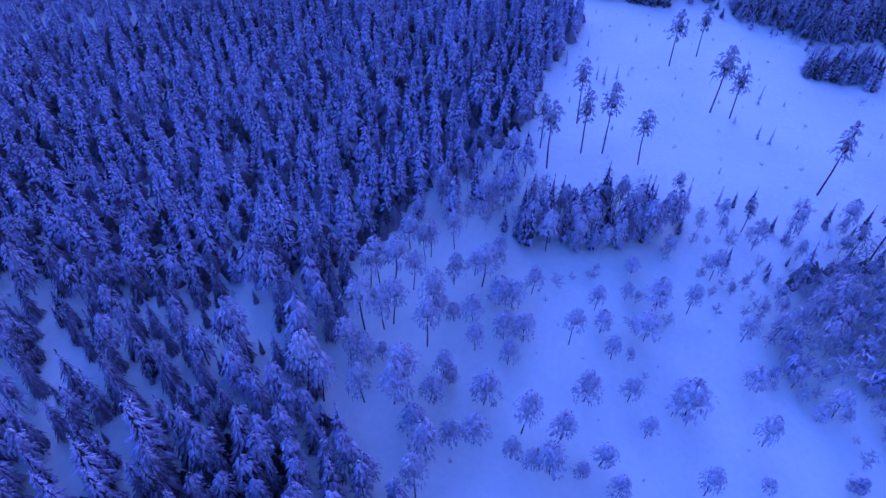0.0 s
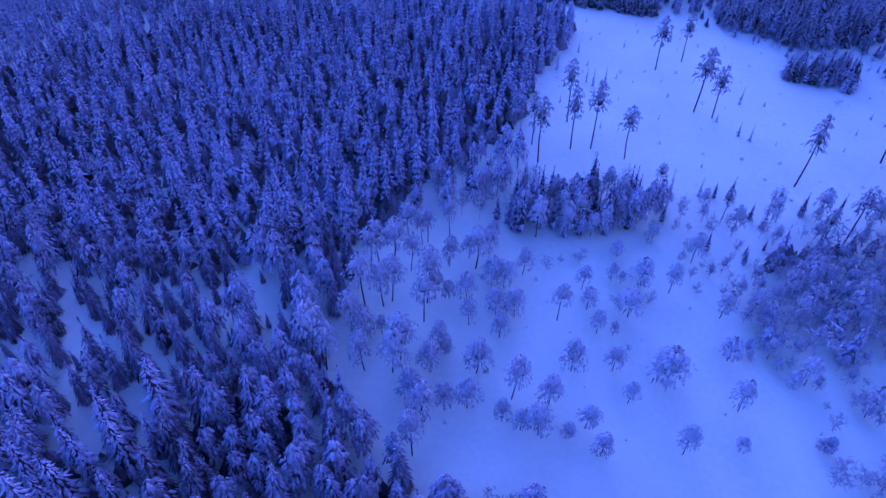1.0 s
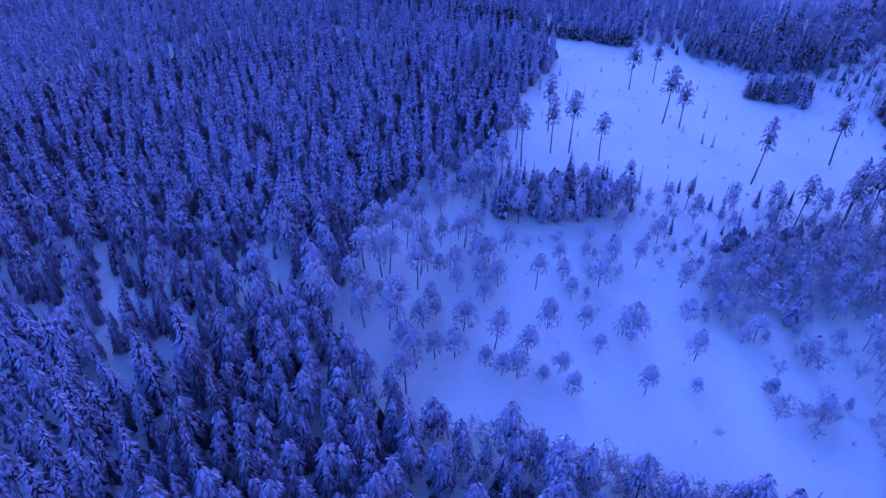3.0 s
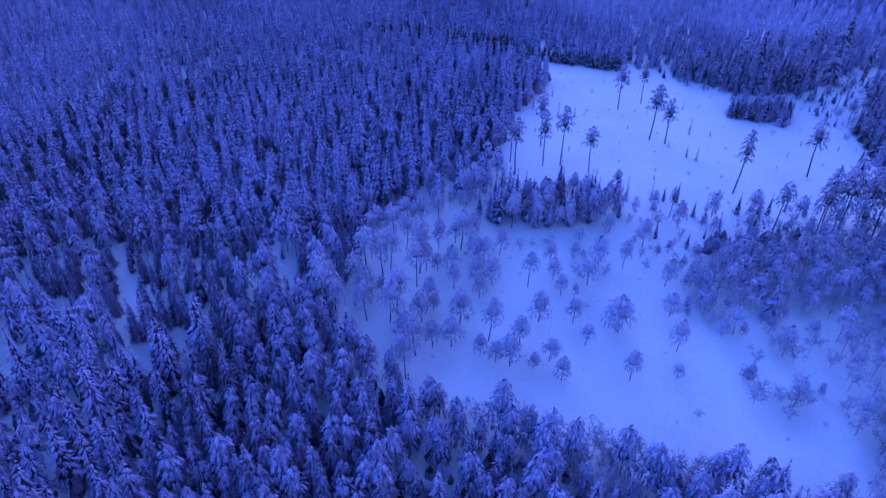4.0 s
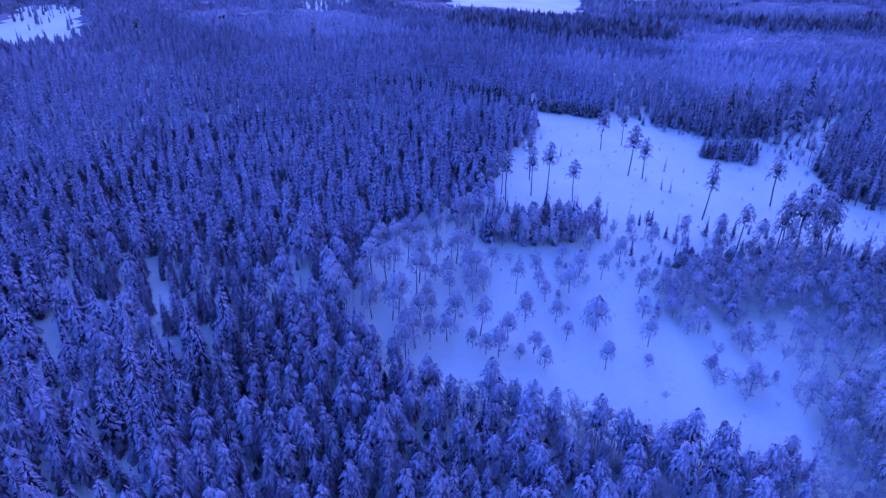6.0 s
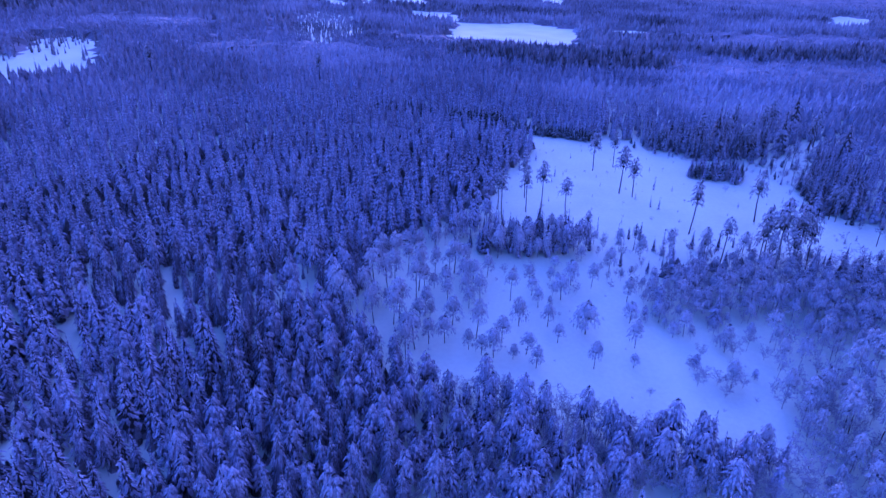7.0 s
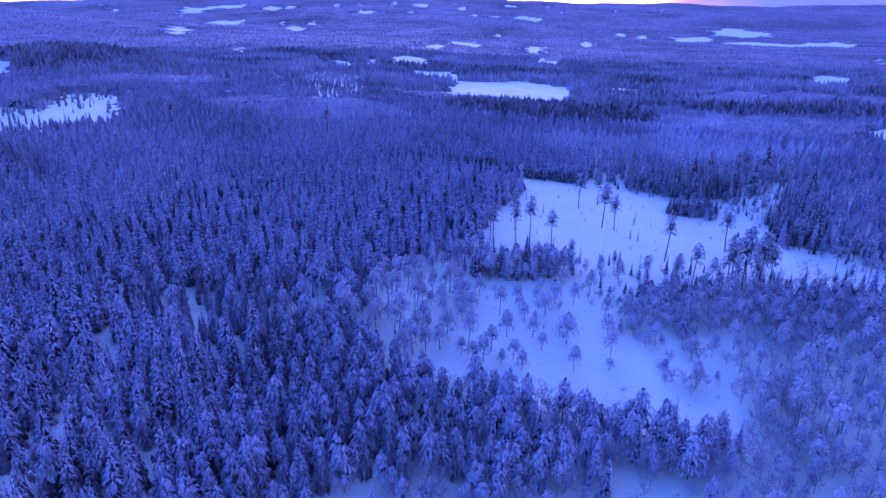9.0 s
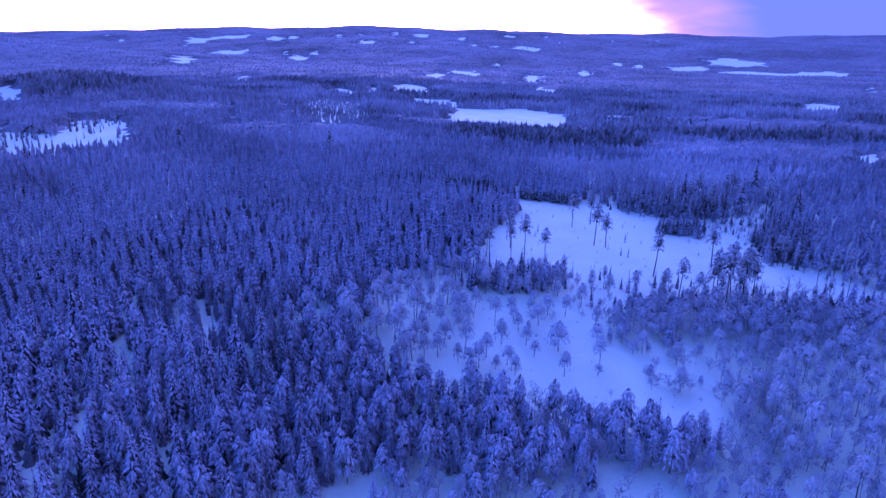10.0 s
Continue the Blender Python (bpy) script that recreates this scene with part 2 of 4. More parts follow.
def tube(s, pts, radii, sides=6):
    rings = []
    for p, r in zip(pts, radii):
        k = len(s.v)
        s.v.extend([p + r * np.array([math.cos(2 * math.pi * i / sides), math.sin(2 * math.pi * i / sides), 0]) for i in range(sides)])
        rings.append(k)
    for a, b in zip(rings, rings[1:]):
        for i in range(sides):
            j = (i + 1) % sides
            s.f += [(a + i, a + j, b + j), (a + i, b + j, b + i)]


def lump(s, c, d, ln, w, h, slope):
    """A small cushion of snowy needles: a low tent that lies along d and tips down by slope."""
    e, a = np.array([-d[1], d[0], 0]) * w * 0.5, d * ln * 0.5 - UP * slope * ln * 0.5
    s.add([c + a, c + e - UP * h * 0.2, c - a, c - e - UP * h * 0.2, c + UP * h], [(0, 1, 4), (1, 2, 4), (2, 3, 4), (3, 0, 4)])


def core(s, r, top=0.9):
    """The dark inside of a crown."""
    s.add([np.array([r * math.cos(1.047 * i), r * math.sin(1.047 * i), 0.05]) for i in range(6)] + [np.array([0, 0, top])], [(i, (i + 1) % 6, 6) for i in range(6)])


def laden_spruce(rng, whorls=14, per=9, girth=0.2, blunt=0.6):
    """Crown of a near spruce one metre high, every bough bent under its snow; to be scaled."""
    s = Shape()
    for k in range(whorls):
        t = min(max((k + rng.uniform(-0.35, 0.35)) / (whorls - 1), 0), 1)
        z = 0.13 + 0.82 * t
        r = girth * (1 - t) ** blunt * rng.uniform(0.85, 1.12) + 0.022
        n, a0 = max(4, round(per * (1 - 0.45 * t))), rng.uniform(0, 6.28)
        for i in range(n):
            az, ln = a0 + 6.283 * (i + rng.uniform(-0.3, 0.3)) / n, r * rng.uniform(0.72, 1.2)
            d, drop = np.array([math.cos(az), math.sin(az), 0]), 0.3 + 0.75 * (1 - 0.6 * t) * rng.uniform(0.65, 1.2)
            p = np.array([0, 0, z + rng.uniform(-0.03, 0.03)])
            puff(s, p, p + d * ln * math.cos(drop) - UP * ln * math.sin(drop), ln * 0.07 * rng.uniform(0.8, 1.3) + 0.003)
            for j in range(4):
                u, b = rng.uniform(0.4, 1.0), az + (1 if j % 2 else -1) * rng.uniform(0.15, 0.6)
                d2 = np.array([math.cos(b), math.sin(b), 0])
                c = p + d2 * ln * u * math.cos(drop) - UP * ln * u * (math.sin(drop) + 0.05)
                k = 0.5 * ln + 0.02
                lump(s, c, d2, k * rng.uniform(0.6, 1.0), k * rng.uniform(0.14, 0.24), k * 0.12, math.tan(min(drop + 0.25, 1.15)))
    for i in range(3):
        lump(s, np.array([0, 0, 0.955 + 0.025 * i]), np.array([math.cos(2 * i), math.sin(2 * i), 0]), 0.04 - 0.008 * i, 0.03 - 0.006 * i, 0.03, 0.0)
    core(s, girth * 0.5)
    return s.arrays()


def spruce(rng, whorls=13, per=8, girth=0.18, thick=0.26, blunt=0.75, heart=0.45, base=0.12):
    """Crown of a spruce one metre high with drooping boughs, to be scaled."""
    s = Shape()
    for k in range(whorls):
        t = min(max((k + rng.uniform(-0.3, 0.3)) / (whorls - 1), 0), 1)
        z = base + (0.97 - base) * t
        r = girth * (1 - t) ** blunt * rng.uniform(0.82, 1.18) + 0.016
        n, a0 = max(3, round(per * (1 - 0.45 * t))), rng.uniform(0, 6.28)
        for i in range(n):
            az, ln = a0 + 6.283 * (i + rng.uniform(-0.35, 0.35)) / n, r * rng.uniform(0.7, 1.25)
            drop = 0.3 + 0.7 * (1 - 0.7 * t) * rng.uniform(0.6, 1.25)
            p = np.array([0, 0, z + rng.uniform(-0.03, 0.03)])
            q = p + np.array([math.cos(az) * math.cos(drop), math.sin(az) * math.cos(drop), -math.sin(drop)]) * ln
            puff(s, p, q, ln * thick * rng.uniform(0.75, 1.25) + 0.002)
    finger(s, np.array([0, 0, 0.93]), np.array([0.003, 0.0, 1.03]), 0.012)
    core(s, girth * heart)
    return s.arrays()


def spruce_stem():
    s = Shape()
    tube(s, [np.array([0, 0, -0.06]), np.array([0.003, 0, 0.5]), np.array([0, 0, 0.97])], [0.013, 0.009, 0.002], 6)
    return s.arrays()


def tiered_spruce(rng, tiers, points, girth, blunt=0.8, base=0.1):
    """A crowded spruce: pointed skirts of boughs on one another, each bough a ridge that runs out and down."""
    s = Shape()
    step = (0.95 - base) / tiers
    for k in range(tiers):
        t = k / tiers
        z0 = base + (0.95 - base) * t - 0.3 * step
        r = girth * (1 - t) ** blunt * rng.uniform(0.88, 1.12) + 0.014
        a0, off = rng.uniform(0, 6.28), np.array([rng.uniform(-0.012, 0.012), rng.uniform(-0.012, 0.012), 0])
        pts = [np.array([0, 0, min(z0 + 2.5 * step, 1.0)])]
        for i in range(points * 2):
            a = a0 + math.pi * (i + rng.uniform(-0.3, 0.3)) / points
            q = r * (1.2 if i % 2 == 0 else 0.48) * rng.uniform(0.75, 1.2)
            pts.append(off + np.array([q * math.cos(a), q * math.sin(a), z0 + (0 if i % 2 == 0 else 0.9 * step) + rng.uniform(-0.35, 0.35) * step]))
        n = points * 2
        s.add(pts, [(0, 1 + i, 1 + (i + 1) % n) for i in range(n)])
    finger(s, np.array([0, 0, 0.93]), np.array([0.003, 0.0, 1.04]), 0.012)
    return s.arrays()


def far_tree(rng):
    """A spruce of the distance: two ragged skirts."""
    s = Shape()
    for z0, z1, r, n in ((-0.05, 0.72, 0.23, 6), (0.38, 1.0, 0.15, 5)):
        a0 = rng.uniform(0, 6.28)
        pts = [np.array([rng.uniform(-0.02, 0.02), rng.uniform(-0.02, 0.02), z1])]
        for i in range(n):
            a, q = a0 + 6.283 * i / n, r * rng.uniform(0.55, 1.3)
            pts.append(np.array([q * math.cos(a), q * math.sin(a), z0 + rng.uniform(-0.06, 0.06)]))
        s.add(pts, [(0, 1 + i, 1 + (i + 1) % n) for i in range(n)])
    return s.arrays()


def treetop(rng):
    """A treetop of the farthest woods."""
    s = Shape()
    a0, pts = rng.uniform(0, 6.28), [np.array([0, 0, 1.0])]
    for i in range(4):
        q = 0.4 * rng.uniform(0.7, 1.3)
        pts.append(np.array([q * math.cos(a0 + 1.571 * i), q * math.sin(a0 + 1.571 * i), rng.uniform(-0.1, 0.1)]))
    s.add(pts, [(0, 1 + i, 1 + (i + 1) % 4) for i in range(4)])
    return s.arrays()


def pine(rng, bare=0.42, spread=0.3, boughs=18, lumps=14, size=0.2, sag=0.5, heart=0.4, veil=3):
    """A pine one metre high: a bare leaning stem under an umbrella of boughs that arch over and hang down at the rim, set with cushions of snowy needles."""
    crown, stem = Shape(), Shape()
    lean = np.array([rng.uniform(-0.03, 0.03), rng.uniform(-0.03, 0.03), 0])
    at = lambda t: lean * math.sin(3.0 * t) + UP * t
    tube(stem, [at(-0.05), at(0.35), at(0.7), at(0.94)], [0.011, 0.009, 0.006, 0.002], 6)
    high = 1 - bare
    mid = at(bare + 0.25 * high)
    rings = [[mid + np.array([math.cos(1.047 * i + 0.5 * j), math.sin(1.047 * i + 0.5 * j), 0]) * spread * heart * w * rng.uniform(0.8, 1.2) + UP * high * h for i in range(6)]
             for j, (w, h) in enumerate(((0.9, 0.03), (1.0, 0.18), (0.7, 0.36)))]
    tris = [t for j in (0, 6) for i in range(6) for t in ((j + i, j + (i + 1) % 6, j + 6 + i), (j + (i + 1) % 6, j + 6 + (i + 1) % 6, j + 6 + i))]
    crown.add(rings[0] + rings[1] + rings[2] + [mid + UP * 0.5 * high], tris + [(12 + i, 12 + (i + 1) % 6, 18) for i in range(6)])
    for k in range(boughs):
        t = (k + rng.random()) / boughs
        az = k * 2.4 + rng.uniform(-0.4, 0.4)
        r = spread * math.sqrt(max(0.05, 1 - t ** 2.2)) * rng.uniform(0.7, 1.12)
        root, rise, fall = at(bare + high * (0.06 + 0.62 * t)), high * (0.14 + 0.22 * t), high * sag * (0.42 - 0.3 * t)
        d = np.array([math.cos(az), math.sin(az), 0])
        if k % 2 == 0:
            tube(stem, [root, root + d * r * 0.8 + UP * (rise * 0.9 - fall * 0.64)], [0.0045, 0.0015], 3)
        for j in range(lumps):
            u = 0.22 + 0.83 * math.sqrt((j + rng.random()) / lumps)
            turn = rng.uniform(-0.85, 0.85)
            d2 = np.array([math.cos(az + turn), math.sin(az + turn), 0])
            z = rise * math.sin(min(1.57, 2.0 * u)) - fall * u * u - 0.1 * abs(turn) * r
            slope = max(0.05, (2 * fall * u - 1.2 * rise * max(0, 0.6 - u)) / r + rng.uniform(-0.15, 0.5))
            ln = spread * size * rng.uniform(0.65, 1.4)
            lump(crown, root + d2 * r * u * rng.uniform(0.9, 1.05) + UP * (z + rng.uniform(-0.035, 0.03) * high), d2, ln, ln * rng.uniform(0.5, 0.85), ln * 0.3, min(slope, 1.9))
        for j in range(veil):
            u, a = rng.uniform(0.75, 1.06), az + rng.uniform(-0.6, 0.6)
            p = root + np.array([math.cos(a), math.sin(a), 0]) * r * u + UP * (rise - fall * u * u)
            finger(crown, p, p + np.array([math.cos(a), math.sin(a), 0]) * 0.02 - UP * high * rng.uniform(0.12, 0.3), spread * 0.045)
    return crown.arrays(), stem.arrays()


def birch(rng, twigs=130, spread=0.3, w=0.005):
    """A birch one metre high: forking boughs within a haze of thin rimed twigs that arch outwards."""
    crown, stem = Shape(), Shape()
    tube(stem, [np.array([0, 0, -0.05]), np.array([0.01, 0, 0.4]), np.array([0.0, 0.01, 0.75])], [0.0065, 0.005, 0.002], 5)
    tops = []
    for k in range(8):
        az, z0 = k * 2.4 + rng.uniform(-0.4, 0.4), rng.uniform(0.12, 0.5)
        p = np.array([0.005, 0, z0])
        q = p + np.array([math.cos(az), math.sin(az), 0]) * spread * rng.uniform(0.45, 0.9) + UP * rng.uniform(0.2, 0.42)
        tube(stem, [p, (p + q) / 2 + UP * 0.02, q], [0.0035, 0.0025, 0.001], 3)
        tops.append((p, q))
    tops.append((np.array([0, 0, 0.4]), np.array([0, 0.01, 0.85])))
    for i in range(twigs):
        p, q = tops[i % len(tops)]
        root = p + (q - p) * rng.uniform(0.3, 1.05)
        a, e, ln = rng.uniform(0, 6.283), rng.uniform(-0.5, 1.2), rng.uniform(0.07, 0.17)
        tip = root + np.array([math.cos(a) * math.cos(e), math.sin(a) * math.cos(e), math.sin(e)]) * ln
        finger(crown, root, tip, w * 1.3)
        fork = root + (tip - root) * rng.uniform(0.3, 0.8)
        b = a + rng.choice((-0.9, 0.9))
        finger(crown, fork, fork + np.array([math.cos(b), math.sin(b), rng.uniform(-0.7, 0.5)]) * ln * 0.6, w)
    return crown.arrays(), stem.arrays()


def join(a, b):
    return np.concatenate([a[0], b[0]]), np.concatenate([a[1], b[1] + len(a[0])])


# ---- planting ----
rng = random.Random(7)


def part(name, me, parent, label=""):
    ob = new(name, me)
    ob.parent = parent
    return tagged(ob, label)


class Kind:
    """One kind of tree in a few shapes; plant() sets one as a thing with its parts."""

    def __init__(self, name, shapes, leaf_mat, bark_mat, label, group, category="tree"):
        self.name, self.label, self.group, self.category = name, label, group, category
        self.arrays, self.mat, self.rest, self.left = [join(c, k) for c, k in shapes], leaf_mat, [], 250
        self.shapes = [(mesh_of(name + "_crown", *c, leaf_mat), mesh_of(name + "_trunk", *s, bark_mat)) for c, s in shapes]

    def plant(self, x, y, high, wide=1.0, label=""):
        self.left -= 1
        if self.left < 0:
            self.rest.append((x, y, high, wide))
            return None
        crown, trunk = rng.choice(self.shapes)
        root = new(self.name)
        root.empty_display_size = 0.5
        root.matrix_basis = Matrix.LocRotScale((x, y, float(land(x, y))), Euler((rng.gauss(0, 0.02), rng.gauss(0, 0.02), rng.uniform(0, 6.28))), (high * wide, high * wide, high))
        tagged(root, label or self.label, self.category, self.group)
        part("trunk", trunk, root)
        part("crown", crown, root)
        return root


def flush(kind, name, label, seed):
    """Those past the countable ones, joined."""
    if kind.rest:
        x, y, h, w = (np.array(c) for c in zip(*kind.rest))
        thicket(name, kind.arrays, x, y, h, w, kind.mat, label, seed)


def inside(poly, x, y):
    x, y = np.asarray(x), np.asarray(y)
    hit = np.zeros(np.shape(x), bool)
    for (ax, ay), (bx, by) in zip(poly, poly[1:] + poly[:1]):
        if ay != by:
            hit ^= ((ay > y) != (by > y)) & (x < (bx - ax) * (y - ay) / (by - ay) + ax)
    return hit


def spots(x0, x1, y0, y1, gap, seed):
    """Jittered places about a gap apart."""
    r = np.random.RandomState(seed)
    gx, gy = np.meshgrid(np.arange(x0, x1, gap), np.arange(y0, y1, gap * 0.87))
    gx = gx + (np.arange(gx.shape[0]) % 2)[:, None] * gap / 2
    return (gx + r.uniform(-0.36, 0.36, gx.shape) * gap).ravel(), (gy + r.uniform(-0.36, 0.36, gy.shape) * gap).ravel()


def thicket(name, shapes, x, y, high, wide, mat, label, seed, category="woods"):
    """A wood that nobody could count: copies of the shapes joined into one mesh."""
    r = np.random.RandomState(seed)
    pick = r.randint(0, len(shapes), len(x))
    vs, fs, k = [], [], 0
    z = land(x, y)
    for i, (v, f) in enumerate(shapes):
        m = pick == i
        n = int(m.sum())
        if not n:
            continue
        a = r.uniform(0, 6.283, n)[:, None]
        w, h = (high[m] * wide[m])[:, None], high[m][:, None]
        lx, ly = r.normal(0, 0.02, (2, n, 1))
        px = (v[:, 0] * np.cos(a) - v[:, 1] * np.sin(a)) * w + v[:, 2] * h * lx + x[m][:, None]
        py = (v[:, 0] * np.sin(a) + v[:, 1] * np.cos(a)) * w + v[:, 2] * h * ly + y[m][:, None]
        pz = v[:, 2] * h + z[m][:, None]
        vs.append(np.stack([px, py, pz], -1).reshape(-1, 3))
        fs.append((f[None] + (np.arange(n) * len(v))[:, None, None]).reshape(-1, 3) + k)
        k += n * len(v)
    return tagged(new(name, mesh_of(name, np.concatenate(vs), np.concatenate(fs), mat)), label, category, kind="stuff")


CUT = [(-8, 152), (4, 150), (24, 148), (34, 146), (45, 154), (51, 158), (53, 144), (67, 137.5), (69.4, 132), (79, 132.5), (88.6, 135), (95, 138), (98, 134), (95, 121), (100, 115), (100, 89),
       (99, 82), (111, 77.5), (120, 74.5), (120.5, 66), (126, 58), (150, 47), (150, 42), (119, 43), (106, 41), (92, 39), (73, 40), (50, 38), (34, 26), (21, 45), (10, 48), (-12, 45), (-24, 50), (-18, 63), (-11, 77), (-8, 98), (-2, 110), (4, 135)]
CLUMP = [(-14, 33), (-7, 31), (4, 33), (13, 36), (21, 45), (10, 48), (-3, 47), (-12, 44)]
CLEARING = [(-24, 50), (-33, 43), (-37, 34), (-41, 26), (-43, -8), (-34, -15), (-28, -20), (-26, -24), (-10, -27), (7, -30), (23, -33), (46, -36), (57, -30),
            (55, -24), (58, 2), (52, 9), (40, 8), (34, 11), (34, 27), (21, 45), (13, 36), (-7, 31), (-14, 33), (-12, 45)]
SPARSE = [(-41, 26), (-46, 23), (-59, 19), (-67, 13), (-86, 12), (-120, 16), (-120, -8), (-100, -15), (-75, -22), (-64, -17), (-54, -7), (-43, -10)]
FRONT = [(-26, -24), (-28, -20), (-34, -17), (-43, -10), (-54, -7), (-59, -7), (-64, -17), (-75, -22), (-91, -19), (-125, -10), (-150, -85), (-50, -85), (-40, -73), (-35, -66),
         (-19, -60), (-1, -58), (16, -52), (22, -48), (39, -47), (52, -37), (46, -37), (23, -33), (7, -30), (-10, -27)]
BIRCHES = [(34, 11), (40, 8), (52, 10), (72, 13), (77, 2), (100, 12), (150, 30), (120, 38), (92, 36), (73, 41), (49, 34), (34, 27)]
MARGIN = [(57, -40), (55, -24), (58, 2), (72, 12), (77, 1), (100, 10), (150, 28), (140, -45), (83, -60)]
BAND = [(53, 144), (67, 137.5), (69.4, 132), (79, 132.5), (88.6, 135), (95, 138), (98, 134), (95, 121), (100, 115), (100, 89), (103, 82), (112, 77), (122, 100), (116, 128), (104, 146), (86, 150), (62, 156), (52, 158)]
ISLAND = [(63, 111), (72, 107), (81, 105), (86, 116), (83, 122), (75, 121), (67, 118)]
GLADE = [(96, 121), (99, 105), (106, 107), (113, 120), (123, 146), (139, 156), (145, 174), (121, 162), (111, 156), (104, 146), (97, 138), (98, 134)]
WEST = [(-430, 235), (-378, 268), (-345, 240), (-318, 235), (-338, 262), (-370, 325), (-349, 334), (-312, 322), (-262, 240), (-248, 214), (-246, 197), (-266, 174), (-286, 152), (-335, 150)]
OLD_STANDS = [(-515, 535, 100, 105), (60, 520, 110, 25), (20, 345, 70, 28), (230, 420, 120, 28), (-60, 760, 160, 50)]
YOUNG_STANDS = [(-150, 300, 75, 50), (170, 330, 140, 45), (95, 235, 75, 45), (-40, 440, 110, 40), (250, 560, 160, 60), (-330, 420, 70, 50)]
EAST = [(52, -45), (52, 20), (150, 45), (150, -45)]
HEDGE = [(-14, 150), (36, 143), (38, 154), (-12, 163)]
EDGE = [(-36, 37), (-24, 51), (-18, 63), (-10, 60), (-12, 45), (-14, 33), (-24, 35), (-33, 30)]
SCRUB = [(13, 36), (21, 46), (34, 53), (60, 52), (95, 50), (95, 37), (73, 40), (49, 33), (34, 26), (24, 24)]
STRIP = [(-40, -73), (-50, -85), (110, -85), (83, -60), (57, -40), (39, -47), (22, -48), (16, -52), (-1, -58), (-19, -60), (-35, -66)]

V = random.Random(11)
SPRUCE_FULL = [laden_spruce(V, V.choice((12, 13, 14)), 9, V.uniform(0.2, 0.255), V.uniform(0.8, 1.0)) for _ in range(8)]
SPRUCE_MID = [spruce(V, 11, 8, V.uniform(0.19, 0.24), 0.15, V.uniform(0.9, 1.1), 0.45, 0.24) for _ in range(8)]
SPRUCE_HALF = [spruce(V, 8, 6, V.uniform(0.18, 0.22), 0.18, 1.0, 0.5, 0.32) for _ in range(7)]
SPRUCE_FAR = [tiered_spruce(V, 5, 4, V.uniform(0.16, 0.2), 0.75, 0.05) for _ in range(7)]
SPECK = [far_tree(V) for _ in range(7)]
TREETOP = [treetop(V) for _ in range(6)]
STEM = spruce_stem()
PINES = [pine(V, V.uniform(0.34, 0.46), V.uniform(0.23, 0.3), 18, 19, 0.18, 0.62, 0.55, 4) for _ in range(9)]
MASTS = [pine(V, V.uniform(0.46, 0.6), V.uniform(0.17, 0.22), 17, 17, 0.2, 0.6, 0.55, 4) for _ in range(7)]
LADEN = [pine(V, V.uniform(0.14, 0.28), V.uniform(0.2, 0.26), 22, 13, 0.24, 0.55, 0.5) for _ in range(7)]
TALL = [pine(V, V.uniform(0.46, 0.58), V.uniform(0.125, 0.16), 18, 13, 0.25, 0.3, 0.4, 1) for _ in range(6)]
WISPY = [spruce(V, 13, 6, V.uniform(0.12, 0.16), 0.18, 0.9, 0.12) for _ in range(4)]
BIRCH = [birch(V, 130, 0.3, 0.006) for _ in range(4)]
SPRUCE_FINE = [spruce(V, 15, 12, V.uniform(0.19, 0.25), 0.085, V.uniform(0.85, 1.05), 0.4, 0.18) for _ in range(6)]

K_SPRUCE = Kind("spruce_tree", [(c, STEM) for c in SPRUCE_FULL], M_SPRUCE, M_BARK, "tall spruce with drooping boughs heavy with snow", "spruces of the near wood")
K_PINE = Kind("pine_tree", PINES, M_PINE, M_BARK, "slender pine with a rounded snow-laden crown on a bare dark trunk", "pines of the snowy clearing")
K_MAST = Kind("pine_tree", MASTS, M_PINE, M_BARK, "slim pine with a small snowy crown on a long bare trunk", "slim pines along the snowy clearing")
K_LADEN = Kind("pine_tree", LADEN, M_LADEN, M_BARK, "close-standing pine bowed under thick snow", "laden pines of the near wood")
K_TALL = Kind("pine_tree", TALL, M_BARE_PINE, M_BARK, "tall lone pine with a high dark crown and bare trunk", "tall pines left on the felled ground")
K_GROVE = Kind("pine_tree", [pine(V, V.uniform(0.34, 0.46), V.uniform(0.15, 0.185), 22, 13, 0.22, 0.4, 0.35, 1) for _ in range(5)], M_BARE_PINE, M_BARK, "tall dark pine with a deep ragged crown in a grove", "grove of tall pines")
K_ROW = Kind("spruce_tree", [(c, STEM) for c in SPRUCE_MID], M_DARK, M_BARK, "dark low spruce without snow in a close row", "row of dark spruces")
K_OLD = Kind("spruce_tree", [(c, STEM) for c in SPRUCE_FINE], M_UNDER, M_BARK, "dark old spruce with little snow beside the felled ground", "old spruces round the felled ground")
K_BIRCH = Kind("birch_tree", BIRCH, M_TWIG, M_BIRCH, "bare birch with fine twigs white with rime", "rimed birches beside the clearing")
K_BUSH = Kind("bush", [birch(V, 100, 0.34, 0.008) for _ in range(4)], M_TWIG, M_BIRCH, "low leafless bush with rimed twigs poking from the snow", "bushes in the snow", "bush")
K_SMALL = Kind("young_spruce", [(c, STEM) for c in SPRUCE_MID], M_SPRUCE, M_BARK, "young narrow spruce dusted with snow", "young spruces", "tree")
K_YOUNG = Kind("young_spruce", [(c, STEM) for c in WISPY], M_SPRUCE, M_BARK, "young thin spruce alone in the snow", "young spruces on the felled ground", "tree")

K_SPRUCE.left, K_PINE.left, K_MAST.left, K_LADEN.left, K_BIRCH.left = 225, 105, 60, 60, 230
K_ROW.left = 50

